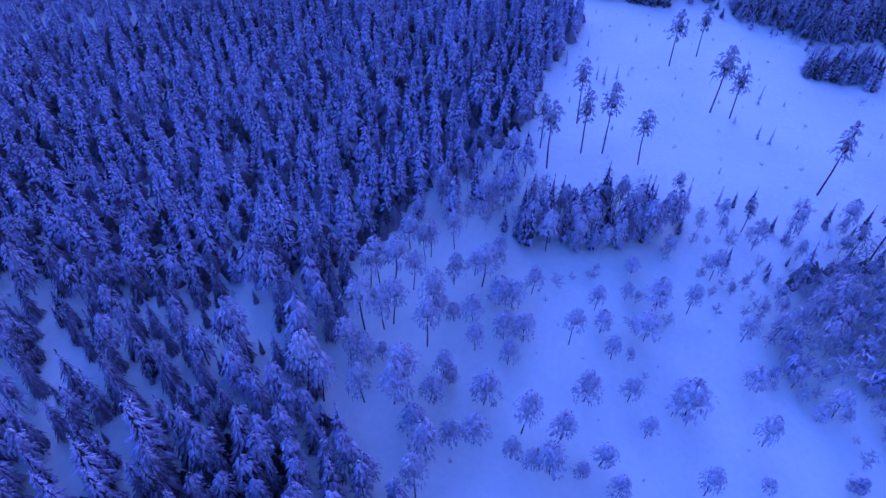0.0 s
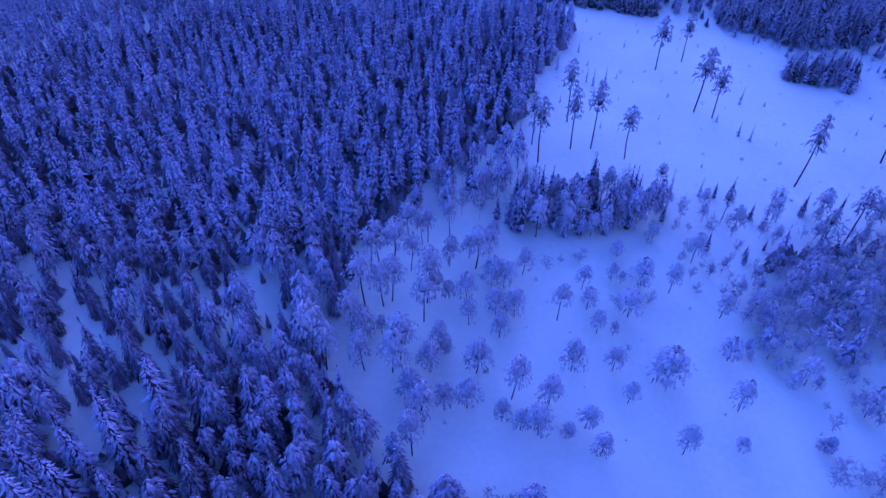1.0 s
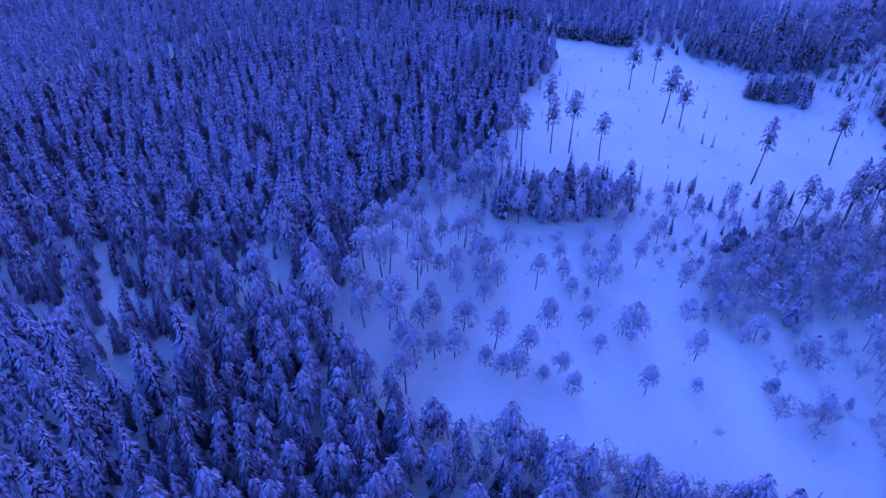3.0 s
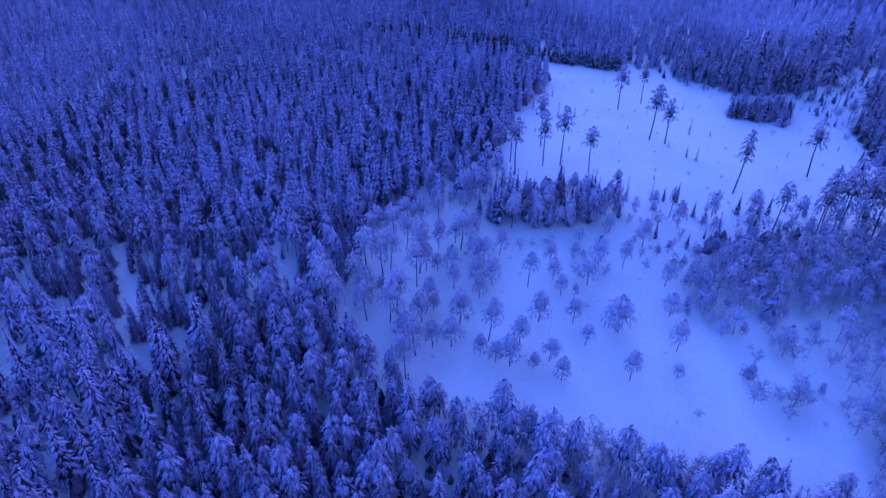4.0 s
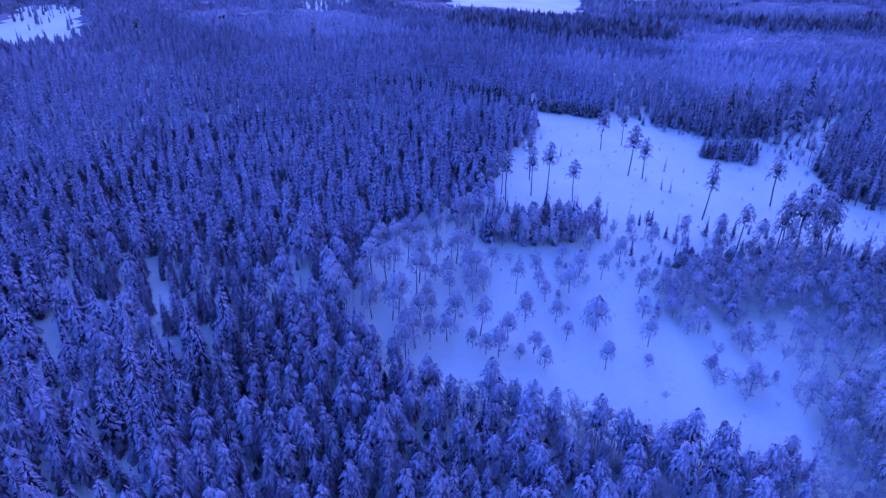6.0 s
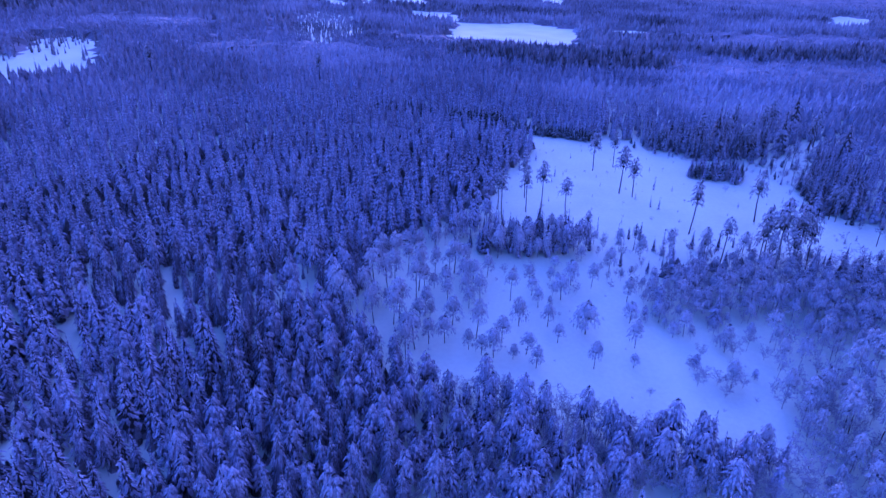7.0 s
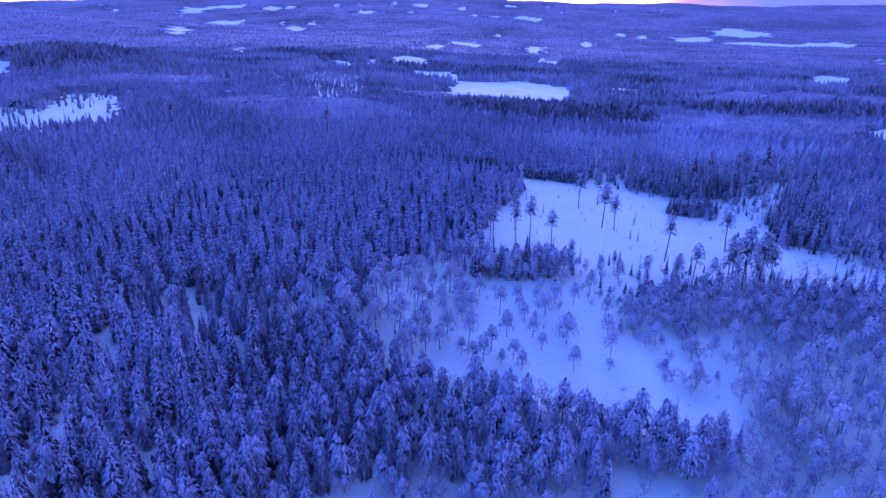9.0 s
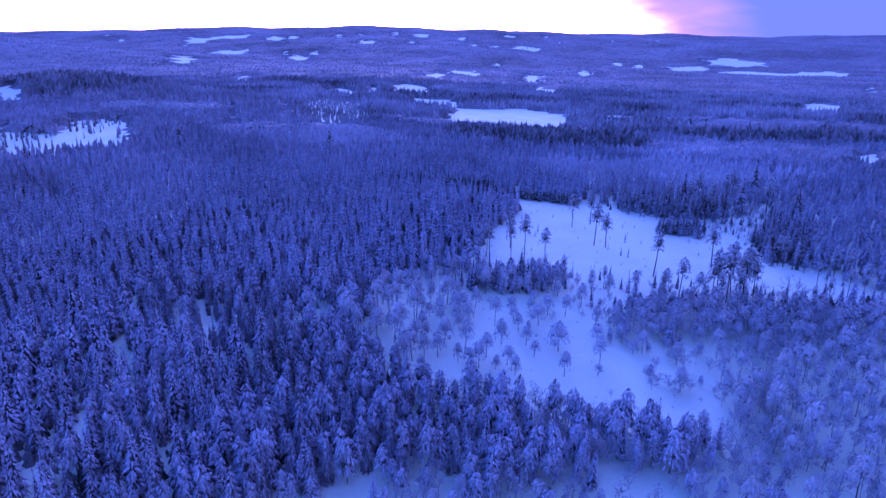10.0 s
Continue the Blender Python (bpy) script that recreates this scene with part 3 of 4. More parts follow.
# the clearing's pines: place and height
CLEARING_BACK = [(-26.9, 6.5, 11.5), (-26.9, 10.8, 14.4), (-25.6, 11.9, 7.1), (-38.1, 8.0, 13.3), (-34.8, 8.6, 11.2), (-33.4, 10.1, 11.9), (-39.0, 17.7, 11.0),
                 (-34.6, 18.7, 12.7), (-37.6, 18.9, 11.4), (-31.1, 18.0, 9.9), (-23.9, 20.7, 8.3), (-18.6, 21.0, 10.9), (-19.6, 12.8, 7.1), (-23.0, 12.3, 4.9),
                 (-20.2, 23.4, 6.2), (-15.8, 29.9, 4.8), (-16.3, 25.3, 7.1), (-30.0, 25.9, 9.2), (-29.0, 26.6, 9.4), (-33.3, 28.1, 8.0), (-24.8, 29.5, 10.1),
                 (-9.4, 20.5, 7.5), (-2.6, 10.5, 9.5), (2.2, 18.8, 6.5), (2.9, 13.7, 6.1), (-18.7, 6.7, 6.8), (-10.5, 9.9, 7.3), (-14.0, 9.8, 7.5), (-12.9, 16.8, 7.4),
                 (-15.3, 17.0, 7.4), (-13.0, 4.8, 6.8), (10.6, 13.3, 7.6), (19.1, 20.6, 7.8)]
CLEARING_FRONT = [(9.5, 28.6, 4.5), (8.0, 22.1, 4.6), (9.8, 21.5, 3.4), (13.6, 21.0, 7.5), (17.2, 34.3, 5.3), (-44.8, -4.7, 15.0), (-41.8, -6.3, 11.8), (-39.1, 1.4, 11.6),
                  (-37.3, 1.6, 7.6), (-35.4, -5.6, 11.0), (-33.8, 2.2, 5.3), (-30.6, -5.2, 11.2), (-29.7, -2.6, 11.8), (-23.6, -0.1, 9.0), (-22.3, -0.4, 4.6),
                  (-24.2, -4.1, 8.1), (-16.4, -3.2, 8.6), (-27.1, -9.4, 6.8), (-24.0, -13.5, 10.5), (-21.1, -10.9, 7.3), (-17.4, -10.1, 7.9), (-25.0, -19.4, 12.1),
                  (-10.2, -7.4, 11.3), (-11.6, -11.7, 6.1), (-8.5, -12.8, 5.8), (-5.7, -13.1, 7.9), (-4.0, -7.4, 7.7), (-0.2, -0.2, 8.5), (4.6, 8.6, 6.1), (7.5, 8.5, 3.9),
                  (6.9, 0.7, 6.6), (9.2, -5.2, 5.4)]
CLEARING_EAST = [(1.8, -10.9, 6.6), (-1.2, -13.1, 4.3), (4.1, -15.4, 6.4), (17.2, -13.1, 7.5), (26.2, -11.3, 4.0), (27.5, -4.0, 8.0), (36.0, 5.2, 3.3), (40.0, 2.7, 7.2),
                 (27.6, 6.1, 6.3), (34.9, 7.7, 5.6), (28.0, 15.8, 7.6), (33.7, 17.2, 7.6), (32.8, 22.1, 3.9), (24.7, 29.6, 8.2), (34.7, 39.4, 8.2)]
BUSHES = [(8.4, 14.6, 4.9), (14.9, 16.8, 3.9), (9.9, 5.4, 1.9), (26.6, 28.3, 2.6), (36.6, 30.1, 1.2), (-6.8, 19.1, 1.4), (35.6, 32.8, 1.1), (42.4, -1.4, 1.7), (31.4, 6.6, 2.4),
          (24.5, 21.5, 3.1), (-4.7, 22.8, 3.8), (-2.0, 25.3, 2.3), (1.8, 25.9, 4.1), (3.2, 29.0, 1.5), (46.3, 52.6, 2.2), (73.6, 96.3, 3.1), (92.2, 47.5, 2.7)]
TALL_PINES = [(-7.0, 57.6, 16.9), (-8.6, 64.4, 13.8), (0.2, 76.0, 17.1), (0.8, 64.0, 16.3), (5.8, 65.2, 17.8), (13.8, 62.7, 14.0), (19.9, 49.5, 9.4), (52.9, 58.8, 18.5),
              (26.6, 109.1, 15.8), (35.2, 116.2, 14.6), (34.2, 87.5, 17.8), (38.6, 85.3, 14.7), (76.6, 71.5, 17.6), (-206, 200, 21), (-118, 222, 20), (52.2, 37.2, 11.4), (57.6, 39.5, 15.2), (33.4, 44.0, 8.8), (103.8, 75.6, 13.1), (97, 119, 10), (103, 123, 11), (101, 108, 10), (107, 127, 12),
              (101.5, 95, 9), (92, 138, 13), (84, 136, 12), (75, 134, 12), (108, 116, 12), (58, 143, 12)]
YOUNG = [(7.7, 95.7, 5.3), (6.0, 97.7, 4.1), (11.4, 99.4, 4.2), (-1.5, 85.1, 2.4), (4.4, 115.6, 3.7), (-2.2, 103.4, 4.9), (46.3, 76.0, 4.7), (41.7, 42.5, 8.7),
         (23.2, 51.6, 6.3), (29.6, 51.2, 5.4), (68.9, 50.0, 6.2), (47.5, 93.9, 5.1), (43.8, 77.7, 4.5), (100.2, 59.3, 3.7), (-53.5, 12.0, 7.5), (-51, 16.5, 6.0), (-46.5, 15.0, 5.5)]
CLEARING_SOUTH = [(46.9, -14.8, 7.5), (47.2, -34.3, 8.3), (48.6, -2.0, 7.6), (56.0, 4.6, 4.7), (37.3, 1.7, 4.7), (58.5, -27.1, 6.2), (65.9, -18.1, 4.8)]
SOUTH_BUSHES = [(39.5, -15.4, 6.2), (39.1, -9.5, 4.1), (51.2, -18.6, 1.5), (28.6, -20.1, 2.5), (55.8, -14.2, 3.0), (44.8, -18.1, 3.7), (42.5, -5.3, 4.3)]
for x, y, high in CLEARING_BACK + CLEARING_FRONT + CLEARING_EAST + CLEARING_SOUTH:
    (K_MAST if high > 8.7 else K_PINE).plant(x, y, high, rng.uniform(0.85, 1.2) * (1.0 if high > 8 or high < 4 else 1.1))
K_PINE.plant(16.1, -0.3, 9.0, 1.45, "broad low-crowned pine with a wide dome of snow")
for x, y, high in BUSHES + SOUTH_BUSHES:
    K_BUSH.plant(x, y, high, 1.3)
for x, y in zip(*spots(-10, 130, 45, 146, 9, 19)):
    if inside(CUT, x, y) and rng.random() < 0.8:
        if rng.random() < 0.5:
            K_BUSH.plant(x, y, rng.uniform(0.6, 1.6), 1.5)
        else:
            K_YOUNG.plant(x, y, rng.uniform(0.8, 2.4), 1.9)
for x, y in zip(*spots(-40, 56, -30, 30, 10, 31)):
    if inside(CLEARING, x, y) and rng.random() < 0.4:
        K_BUSH.plant(x, y, rng.uniform(0.4, 1.1), 1.4)
for x, y, high in [(84, 41.6, 6), (88, 41, 7), (93, 42.9, 8.5), (96.3, 40.3, 7), (105.4, 43.9, 9), (112, 46, 7), (86, 50, 4.5), (99, 45, 5), (119, 52, 8)]:
    K_SMALL.plant(x, y, high, 1.05)
for x, y, high in [(115.8, 50.1, 11), (109.5, 59, 9), (119.4, 69, 12), (122.2, 65, 12), (102.5, 77.5, 12), (124, 56, 11), (108, 45.5, 9), (101, 41, 8)]:
    K_TALL.plant(x, y, high, 1.25)
for x, y, high in [(100.5, 62.2, 3), (98, 60, 1.6), (104, 66, 1.5), (92, 55, 1.2), (111, 54, 2.2), (114, 63, 2.5)]:
    K_BUSH.plant(x, y, high, 1.3)
for x, y, high in [(93, 161, 17), (93.5, 141, 16), (111, 169, 17), (107, 166, 15), (110, 149, 15), (126, 181, 18), (122, 149, 16), (75, 146, 15), (132, 139, 15), (82, 148, 16), (86, 150, 14), (128, 160, 15)]:
    if rng.random() < 0.6:
        K_OLD.plant(x, y, high + 3, 1.7)
    else:
        K_GROVE.plant(x, y, high + 1, 1.15)
for x, y in zip(*spots(40, 130, 55, 160, 3.2, 58)):
    if inside(CUT, x, y) and not inside(CUT, x + 5, y + 4) and rng.random() < 0.55:
        q = rng.random()
        if q < 0.5:
            K_BIRCH.plant(x, y, rng.uniform(1.5, 4.5), 1.2)
        elif q < 0.8:
            K_SMALL.plant(x, y, rng.uniform(1.5, 5), 1.2)
        else:
            K_ROW.plant(x, y, rng.uniform(2, 4.5), 1.4)
GROVE = [(69.0, 41.6, 17.0), (71.5, 45.0, 17.0), (73.5, 40.5, 20.5), (76.3, 46.0, 19.5), (78.3, 41.0, 20.5), (80.5, 46.2, 18.0), (82.3, 41.5, 18.5), (70.5, 37.8, 12.0), (75.8, 37.5, 14.0)]
for x, y, high in GROVE:
    K_GROVE.plant(x, y, high, rng.uniform(0.9, 1.15))
for x, y, high in TALL_PINES:
    K_TALL.plant(x, y, high, rng.uniform(0.95, 1.2))
for x, y, high in YOUNG:
    K_YOUNG.plant(x, y, high, 1.15)

SHRUBS = [(41.7, -12.5, 4), (44.0, -14.4, 5), (46.4, -15.6, 5), (49.6, -14.1, 4), (48.4, -12.1, 6), (53.0, -10.9, 3), (40.2, -9.3, 4), (48.8, -1.4, 6), (50.1, -3.7, 5.5), (47.1, -0.3, 5),
          (56.9, -4.0, 5), (54.1, -0.6, 6), (35.0, 10.4, 5), (31.5, 8.5, 4), (34, 13, 6), (38.1, 6.1, 3), (36, 15, 6)]
for x, y, high in SHRUBS:
    (K_BIRCH if rng.random() < 0.6 else K_LADEN).plant(x, y, high, 1.35)
pines, soft = [], []

# the clump between clearing and felled ground
for x, y in zip(*spots(-20, 25, 28, 52, 2.5, 5)):
    if inside(CLUMP, x, y):
        q = rng.random()
        if q < 0.45:
            K_SMALL.plant(x, y, rng.uniform(6, 12.5), 1.0)
        elif q < 0.8:
            rng.choice((K_PINE, K_LADEN)).plant(x, y, rng.uniform(5.5, 10.5), 0.9)
        else:
            K_BIRCH.plant(x, y, rng.uniform(6, 9.5), 0.8)

# mixed trees where the main wood meets the clearing, and scrub on the slope beside the felled ground
for x, y in zip(*spots(-40, -5, 28, 66, 4.2, 16)):
    if inside(EDGE, x, y):
        q = rng.random()
        if q < 0.4:
            pines.append((x, y, rng.uniform(7, 11)))
        elif q < 0.65:
            K_BIRCH.plant(x, y, rng.uniform(7, 11), 0.75)
        else:
            K_SMALL.plant(x, y, rng.uniform(5, 10))
for x, y in zip(*spots(12, 96, 22, 55, 4.6, 17)):
    if inside(SCRUB, x, y):
        q = rng.random()
        if q < 0.45:
            K_BIRCH.plant(x, y, rng.uniform(3, 7), 0.9)
        elif q < 0.65:
            K_PINE.plant(x, y, rng.uniform(4, 8))
        elif q < 0.85:
            K_SMALL.plant(x, y, rng.uniform(2.5, 7), 0.9)

# a dark row of spruces along the far edge of the felled ground
for i in range(76):
    x = -36 + 0.9 * i + rng.uniform(-0.4, 0.4)
    K_ROW.plant(x, 155.2 - 0.13 * (x + 9) + rng.uniform(-2.2, 1.2), rng.uniform(4.5, 6.5) + (4 if x < -10 else 0), 1.9)
for i in range(30):
    x = -74 + 1.3 * i + rng.uniform(-0.4, 0.4)
    K_ROW.plant(x, 168 - 0.05 * (x + 40) + rng.uniform(-1.5, 1.5), rng.uniform(6.5, 9), 1.3)
for x, y in zip(*spots(60, 90, 102, 126, 2.3, 37)):
    if inside(ISLAND, x, y):
        rng.choice((K_ROW, K_SMALL, K_OLD)).plant(x, y, rng.uniform(4, 7), 1.7)
for x, y in zip(*spots(64, 150, 104, 176, 4.4, 38)):
    if inside(GLADE, x, y) or (inside(CUT, x, y) and y > 117 and x > 66):
        rng.choice((K_BIRCH, K_BIRCH, K_OLD)).plant(x, y, rng.uniform(2, 4.5), 1.5)

# mixed trees on the snowy glades beside the main wood
for x, y in zip(*spots(-120, -40, -24, 27, 3.7, 6)):
    if inside(SPARSE, x, y) and math.sin(x / 5.0 + 0.6 * math.sin(y / 4)) + math.sin(y / 3.6 + x / 9) < 1.5:
        q = rng.random()
        if q < 0.68:
            K_SPRUCE.plant(x, y, rng.choice((rng.uniform(3, 7), rng.uniform(8, 12), rng.uniform(9, 13.5))), rng.uniform(0.8, 1.05))
        elif q < 0.9:
            pines.append((x, y, rng.uniform(8, 13)))
        else:
            K_BUSH.plant(x, y, rng.uniform(1.2, 2.5), 1.2)

# the front wood
TRACK = [(-86, -80), (-91.6, -70.7), (-93.4, -58), (-95.8, -46), (-96, -37), (-101, -26)]


def off_track(x, y, width=1.8):
    far = 99.0
    for (ax, ay), (bx, by) in zip(TRACK, TRACK[1:]):
        t = max(0, min(1, ((x - ax) * (bx - ax) + (y - ay) * (by - ay)) / ((bx - ax) ** 2 + (by - ay) ** 2)))
        far = min(far, math.hypot(x - ax - t * (bx - ax), y - ay - t * (by - ay)))
    return far > width


wx, wy = spots(-150, -58, -86, -6, 4.7, 8)
fx, fy = spots(-58, -18, -86, -6, 3.9, 59)
fx, fy = np.concatenate([wx, fx]), np.concatenate([wy, fy])
keep = inside(FRONT, fx, fy) & (fx < -18)
more = []
order = sorted(zip(fx[keep], fy[keep]), key=lambda p: -p[0])
for x, y in order:
    if not off_track(x, y):
        continue
    if rng.random() < (0.6 if x > -58 else 0.22):
        pines.append((x, y, rng.uniform(8, 12.5)))
    elif x > -105:
        K_SPRUCE.plant(x, y, rng.uniform(9.5, 16), rng.uniform(0.85, 1.2))
    else:
        more.append((x, y))
fx, fy = spots(-20, 56, -62, -22, 3.5, 32)
keep = inside(FRONT, fx, fy) & (fx >= -18)
for x, y in zip(fx[keep], fy[keep]):
    q = rng.random()
    if q < 0.42:
        K_LADEN.plant(x, y, rng.uniform(7.5, 12), rng.uniform(0.9, 1.2))
    elif q < 0.72:
        K_BIRCH.plant(x, y, rng.uniform(5, 9))
    else:
        K_SPRUCE.plant(x, y, rng.uniform(8, 13), rng.uniform(0.85, 1.1))

# a hazy fringe of shrubs along the clearing's near side
FRINGE = [(-20, -22), (-8, -25), (8, -28), (24, -31), (44, -34), (58, -28), (56, -20), (70, -8), (74, -40), (40, -48), (22, -46), (0, -34)]
for x, y in zip(*spots(-20, 75, -50, -5, 2.7, 36)):
    if inside(FRINGE, x, y) and rng.random() < 0.85:
        K_BIRCH.plant(x, y, rng.uniform(3, 6.5), 1.25)

# birches, the eastern margin and the open strip
for x, y in zip(*spots(18, 150, -9, 50, 2.9, 9)):
    deep = sum(float(inside(BIRCHES, x + dx, y + dy)) for dx, dy in ((7, 0), (-7, 0), (0, 7), (0, -7), (3, 3), (-3, -3))) / 6
    if x < 120 and y < 44 and deep > 0.1 and rng.random() < 0.25 + deep:
        if rng.random() < 0.58:
            K_BIRCH.plant(x, y, rng.uniform(5.5, 9.5) * (0.35 + 0.65 * deep), rng.uniform(0.9, 1.3))
        else:
            soft.append((x, y, rng.uniform(6, 10) * (0.4 + 0.6 * deep)))
for x, y in zip(*spots(50, 150, -65, 32, 4.0, 10)):
    if inside(MARGIN, x, y) and x < 115:
        q = rng.random()
        if q < 0.22:
            K_PINE.plant(x, y, rng.uniform(6, 10), 0.75)
        elif q < 0.42:
            K_MAST.plant(x, y, rng.uniform(8, 12), 1.05)
        else:
            K_BIRCH.plant(x, y, rng.uniform(4, 9), 1.2)
for x, y in zip(*spots(-50, 100, -85, -45, 6.0, 12)):
    if inside(STRIP, x, y) and rng.random() < (0.35 if x < 12 else 0.7):
        rng.choice((K_PINE, K_LADEN, K_BIRCH)).plant(x, y, rng.uniform(5, 10))
for x, y in zip(*spots(-42, 22, -69, -50, 3.6, 61)):
    if inside(STRIP, x, y) and rng.random() < (0.5 if x < -14 else 0.8) * (1 if y > -64 else 0.5):
        rng.choice((K_LADEN, K_LADEN, K_MAST, K_SPRUCE, K_BIRCH)).plant(x, y, rng.uniform(5.5, 10))
for x, y in zip(*spots(34, 70, -58, -40, 3.4, 62)):
    if inside(STRIP, x, y) and rng.random() < 0.6:
        rng.choice((K_LADEN, K_BIRCH, K_BIRCH)).plant(x, y, rng.uniform(3.5, 8), 1.1)


# the woods around
def wooded(x, y):
    ok = field_mask(x, y) < 0
    for poly in (WEST, EAST, HEDGE, GLADE, CUT, CLUMP, CLEARING, SPARSE, FRONT, BIRCHES, MARGIN, STRIP):
        ok &= ~inside(poly, x, y)
    return ok


def in_wedge(x, y, edge=30):
    return (x > -105 - edge - 0.88 * (y + 70)) & (x < 90 + edge + 0.58 * (y + 50)) & (y > -62)


def among(zones, x, y):
    """Inside any of the ovals, with ragged edges."""
    edge = 1 + 0.25 * np.sin(x / 13.0 + 0.7 * np.sin(y / 9.0)) + 0.15 * np.sin(y / 17.0)
    return np.any([((x - cx) / rx) ** 2 + ((y - cy) / ry) ** 2 < edge for cx, cy, rx, ry in zones], 0)


def grow(name, shapes, x, y, low, high, wide, mat, label, seed):
    r = np.random.RandomState(seed)
    return thicket(name, shapes, x, y, r.uniform(low, high, len(x)), r.uniform(0.85, 1.2, len(x)) * wide, mat, label, seed)


K_SPRUCE.arrays = SPRUCE_FINE
flush(K_SPRUCE, "spruce_wood", "dense spruce wood with snow-laden drooping boughs", 41)
flush(K_ROW, "spruce_row", "dark snow-free spruces in a close row", 60)
flush(K_PINE, "pine_wood", "snow-laden pines standing close together", 42)
flush(K_MAST, "pine_wood", "slim pines with small snowy crowns", 57)
flush(K_LADEN, "pine_wood", "pines bowed under thick snow standing close together", 45)
K_BIRCH.arrays = [join(*birch(V, 42, 0.3, 0.011)) for _ in range(4)]
flush(K_BIRCH, "birch_wood", "bare rimed birches standing close together", 43)
flush(K_SMALL, "spruce_wood", "young snowy spruces standing close together", 44)
mx = np.array([p[0] for p in more] or [-140.0])
my = np.array([p[1] for p in more] or [-60.0])
px, py, ph = (np.array(c) for c in zip(*pines))
thicket("pine_wood", [join(*pine(V, V.uniform(0.16, 0.3), V.uniform(0.17, 0.22), 17, 11, 0.3, 0.55, 0.55, 2)) for _ in range(5)], px, py, ph, np.ones(len(px)), M_LADEN, "snow-laden pines crowded among spruces and birches", 20)
sx, sy, sh = (np.array(c) for c in zip(*soft))
thicket("pine_wood", [join(*pine(V, 0.34, 0.27, 16, 16, 0.17, 0.6, 0.5, 3)) for _ in range(5)], sx, sy, sh, np.ones(len(sx)), M_SOFT, "rimed pines standing in a haze of birches", 56)
grow("spruce_wood", SPRUCE_MID, mx, my, 10, 16, 1.05, M_SPRUCE, "dense spruce wood with snow-laden drooping boughs", 21)

x, y = spots(-600, 400, -90, 420, 3.9, 13)
ok = wooded(x, y) & in_wedge(x, y)
x, y = x[ok], y[ok]
away = np.hypot(x + 20, (y + 40)) + 22 * np.sin(x / 9.0) * np.sin(y / 7.0)
r = np.random.RandomState(3)
leafy = (r.uniform(0, 1, len(x)) < np.where(x > 40, 0.30, 0.04))
mid = (away < 115) & ~leafy
half = (away >= 115) & (away < 250) & ~leafy
far = (away >= 250) & ~leafy
grow("spruce_wood", SPRUCE_MID, x[mid], y[mid], 6.5, 12, 1.1, M_MID, "dense spruce wood with snow on every bough", 22)
grow("spruce_wood", SPRUCE_HALF, x[half], y[half], 6.5, 11.5, 1.15, M_HALF, "snowy spruce wood beyond the near trees", 46)
old, young = far & among(OLD_STANDS, x, y), far & among(YOUNG_STANDS, x, y)
plain = far & ~old & ~young
grow("spruce_wood", SPRUCE_FAR, x[plain], y[plain], 5.5, 10, 1.1, M_FAR, "snowy spruce wood stretching into the distance", 23)
grow("spruce_wood", SPRUCE_FAR, x[young & ~old], y[young & ~old], 4.5, 8.5, 1.3, M_RIME, "pale young spruce plantation under snow", 54)
grow("spruce_wood", SPRUCE_FAR, x[old], y[old], 11, 17, 1.0, M_HILL, "dark old spruces with little snow", 55)
# Added low spruces, coloured dark to give the gaps their deep shade.
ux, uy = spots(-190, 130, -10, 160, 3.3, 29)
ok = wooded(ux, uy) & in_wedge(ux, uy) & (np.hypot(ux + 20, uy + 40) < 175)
grow("undergrowth", SPECK, ux[ok], uy[ok], 2.5, 5.5, 1.9, M_UNDER, "added low dark spruces standing in for shade between the tall trees", 30)
# The same dark filler hides bright snow between the front wood's trees.
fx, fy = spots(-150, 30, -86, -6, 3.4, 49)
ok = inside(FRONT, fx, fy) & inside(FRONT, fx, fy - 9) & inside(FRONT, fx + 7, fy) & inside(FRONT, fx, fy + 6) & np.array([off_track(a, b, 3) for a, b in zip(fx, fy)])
grow("undergrowth", SPECK, fx[ok], fy[ok], 1.5, 4.5, 1.7, M_UNDER, "added low dark spruces standing in for shade in the near wood", 50)
bx, by = spots(40, 140, 80, 175, 3.4, 33)
ok = inside(BAND, bx, by) & ~inside(CUT, bx, by) & ~inside(GLADE, bx, by)
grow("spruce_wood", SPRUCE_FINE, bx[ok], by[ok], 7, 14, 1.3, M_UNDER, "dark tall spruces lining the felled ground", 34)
grow("birch_wood", [birch(V, 46, 0.3, 0.010)[0] for _ in range(3)], x[leafy & (away < 260)], y[leafy & (away < 260)], 8, 12, 1.0, M_TWIG, "bare rimed birches standing among the spruces", 24)

# lone trees on the western field
x, y = spots(-430, -230, 110, 340, 8, 18)
r = np.random.RandomState(4)
ok = inside(WEST, x, y) & (r.uniform(0, 1, len(x)) < np.where(x < -312, 0.75, 0.25) + 0.5 * (y < 190))
grow("field_trees", SPRUCE_HALF, x[ok], y[ok], 4, 11, 0.85, M_HILL, "scattered conifers on a snowy field", 28)
x, y = spots(-290, -110, 370, 660, 5.4, 47)
ok = field_mask(x, y) > 0.03
grow("field_trees", SPRUCE_FAR, x[ok], y[ok], 3, 7, 0.9, M_WOODS, "thin pale young conifers across a snowy field", 48)



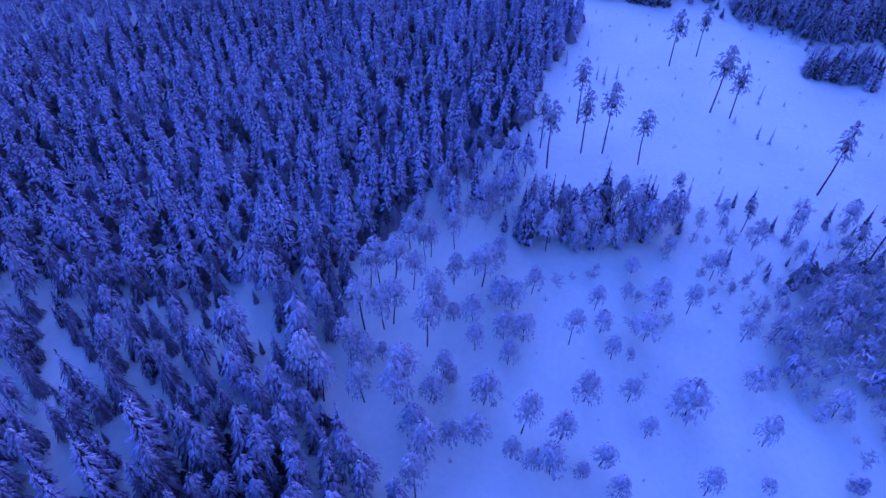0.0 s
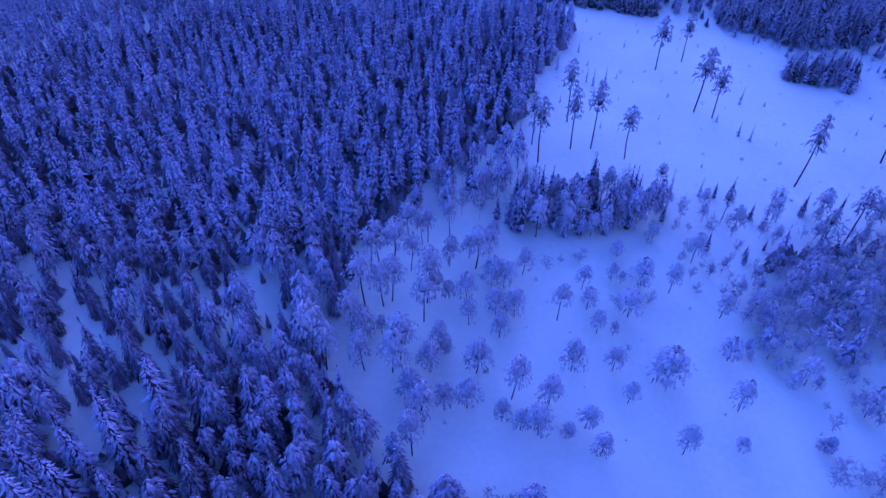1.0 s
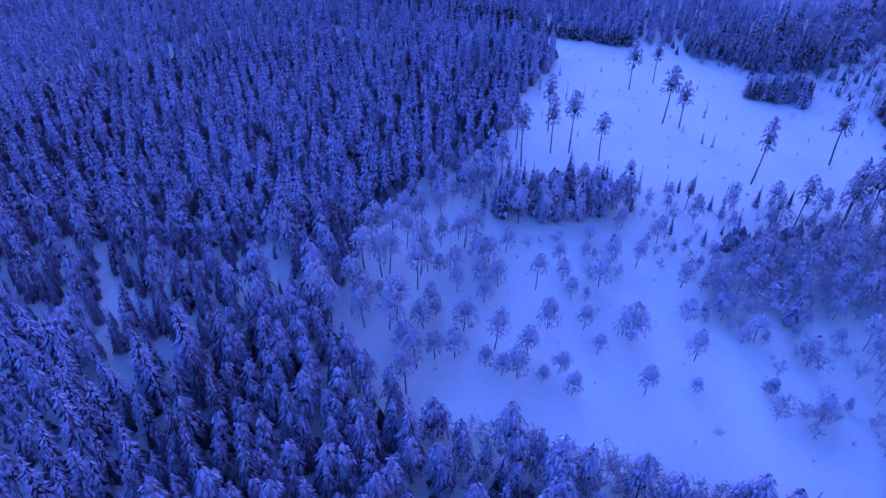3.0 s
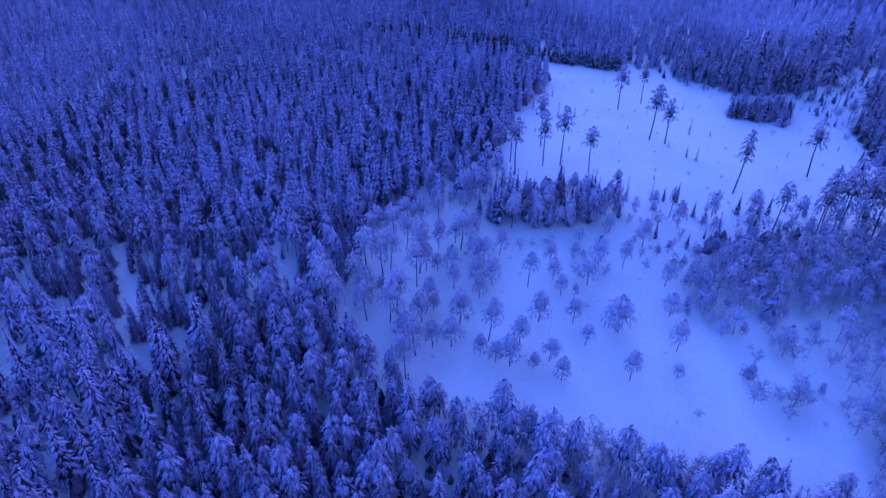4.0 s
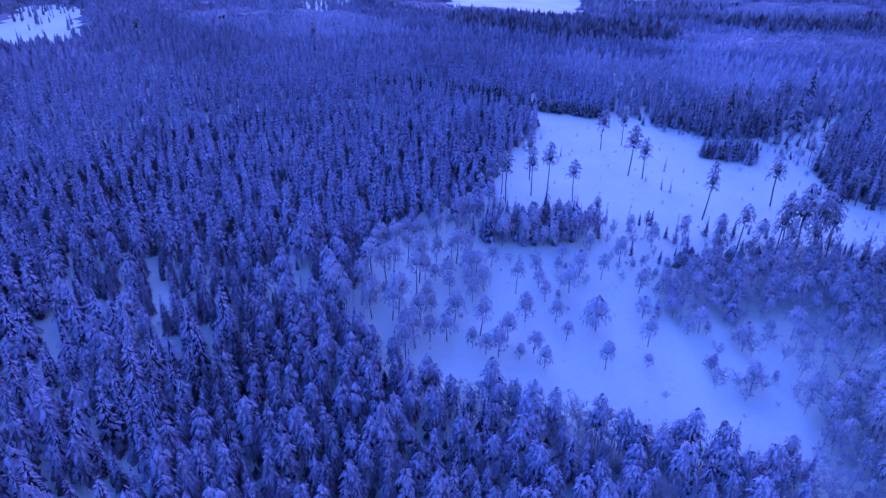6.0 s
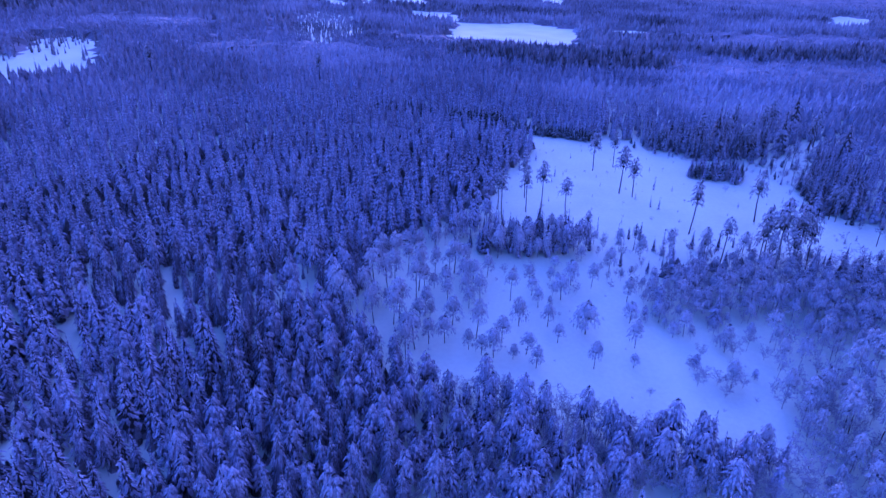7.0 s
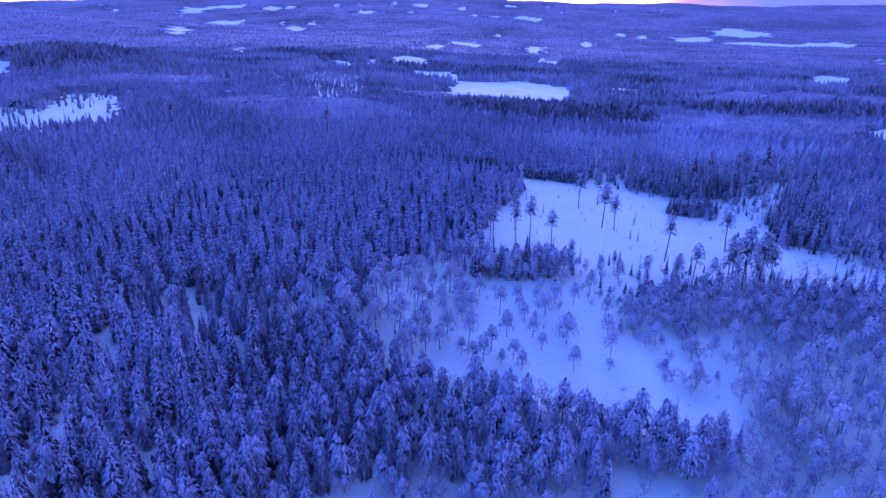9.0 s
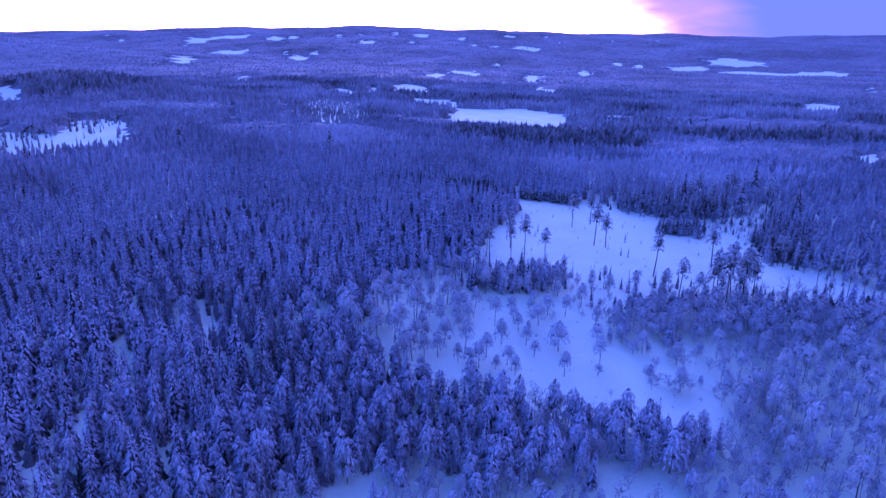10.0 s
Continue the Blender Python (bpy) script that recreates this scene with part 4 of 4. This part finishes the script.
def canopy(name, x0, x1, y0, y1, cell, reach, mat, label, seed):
    """One uneven sheet that ends at the fields: painted gap shade under the valley woods, closed crowns in the far
    forest.
    """
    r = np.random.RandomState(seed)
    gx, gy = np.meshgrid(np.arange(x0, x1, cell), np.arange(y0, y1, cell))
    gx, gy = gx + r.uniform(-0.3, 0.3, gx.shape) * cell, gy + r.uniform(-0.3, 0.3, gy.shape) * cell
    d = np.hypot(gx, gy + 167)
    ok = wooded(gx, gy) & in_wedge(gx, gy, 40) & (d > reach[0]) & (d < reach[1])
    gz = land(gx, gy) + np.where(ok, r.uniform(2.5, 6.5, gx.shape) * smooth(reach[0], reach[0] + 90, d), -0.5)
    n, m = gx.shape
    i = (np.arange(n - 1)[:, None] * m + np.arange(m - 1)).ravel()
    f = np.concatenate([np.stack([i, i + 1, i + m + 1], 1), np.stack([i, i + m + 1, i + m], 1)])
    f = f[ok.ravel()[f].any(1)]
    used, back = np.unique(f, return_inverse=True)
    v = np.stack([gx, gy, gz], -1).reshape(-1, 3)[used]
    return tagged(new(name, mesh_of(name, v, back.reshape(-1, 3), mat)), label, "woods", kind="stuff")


x, y = spots(-1300, 900, 415, 1300, 5.5, 14)
ok = wooded(x, y) & in_wedge(x, y, 30) & (np.hypot(x, y + 167) < 1250)
x, y = x[ok], y[ok]
old = among(OLD_STANDS, x, y)
young = among(YOUNG_STANDS, x, y) & ~old
grow("distant_wood", SPECK, x[~old & ~young], y[~old & ~young], 7, 13, 1.15, M_WOODS, "distant snowy conifer forest covering the valley", 25)
grow("distant_wood", SPECK, x[young], y[young], 4, 8, 1.4, M_WOODS, "pale young conifer plantation under snow", 51)
grow("hill_wood", SPECK, x[old], y[old], 8, 13, 1.25, M_HILL, "dark old conifer forest on a low hill", 27)
# Dark sheet added below the treetops so the gaps read as shade, not snow.
canopy("lower_canopy", -1300, 900, 240, 1250, 9.0, (440, 1260), M_GAP_SHADE, "added dark sheet standing in for shade between the valley trees", 52)
x, y = spots(-3300, 2600, 900, 4300, 15.5, 15)
ok = wooded(x, y) & in_wedge(x, y, 60) & (np.hypot(x, y + 167) >= 1250)
grow("distant_wood", TREETOP, x[ok], y[ok], 5, 8, 2.3, M_RIDGE, "far forest covering the hills to the ridge", 26)
canopy("far_canopy", -3400, 2600, 800, 4350, 26.0, (1240, 6000), M_CANOPY, "closed crowns of the far forest on the hills", 53)
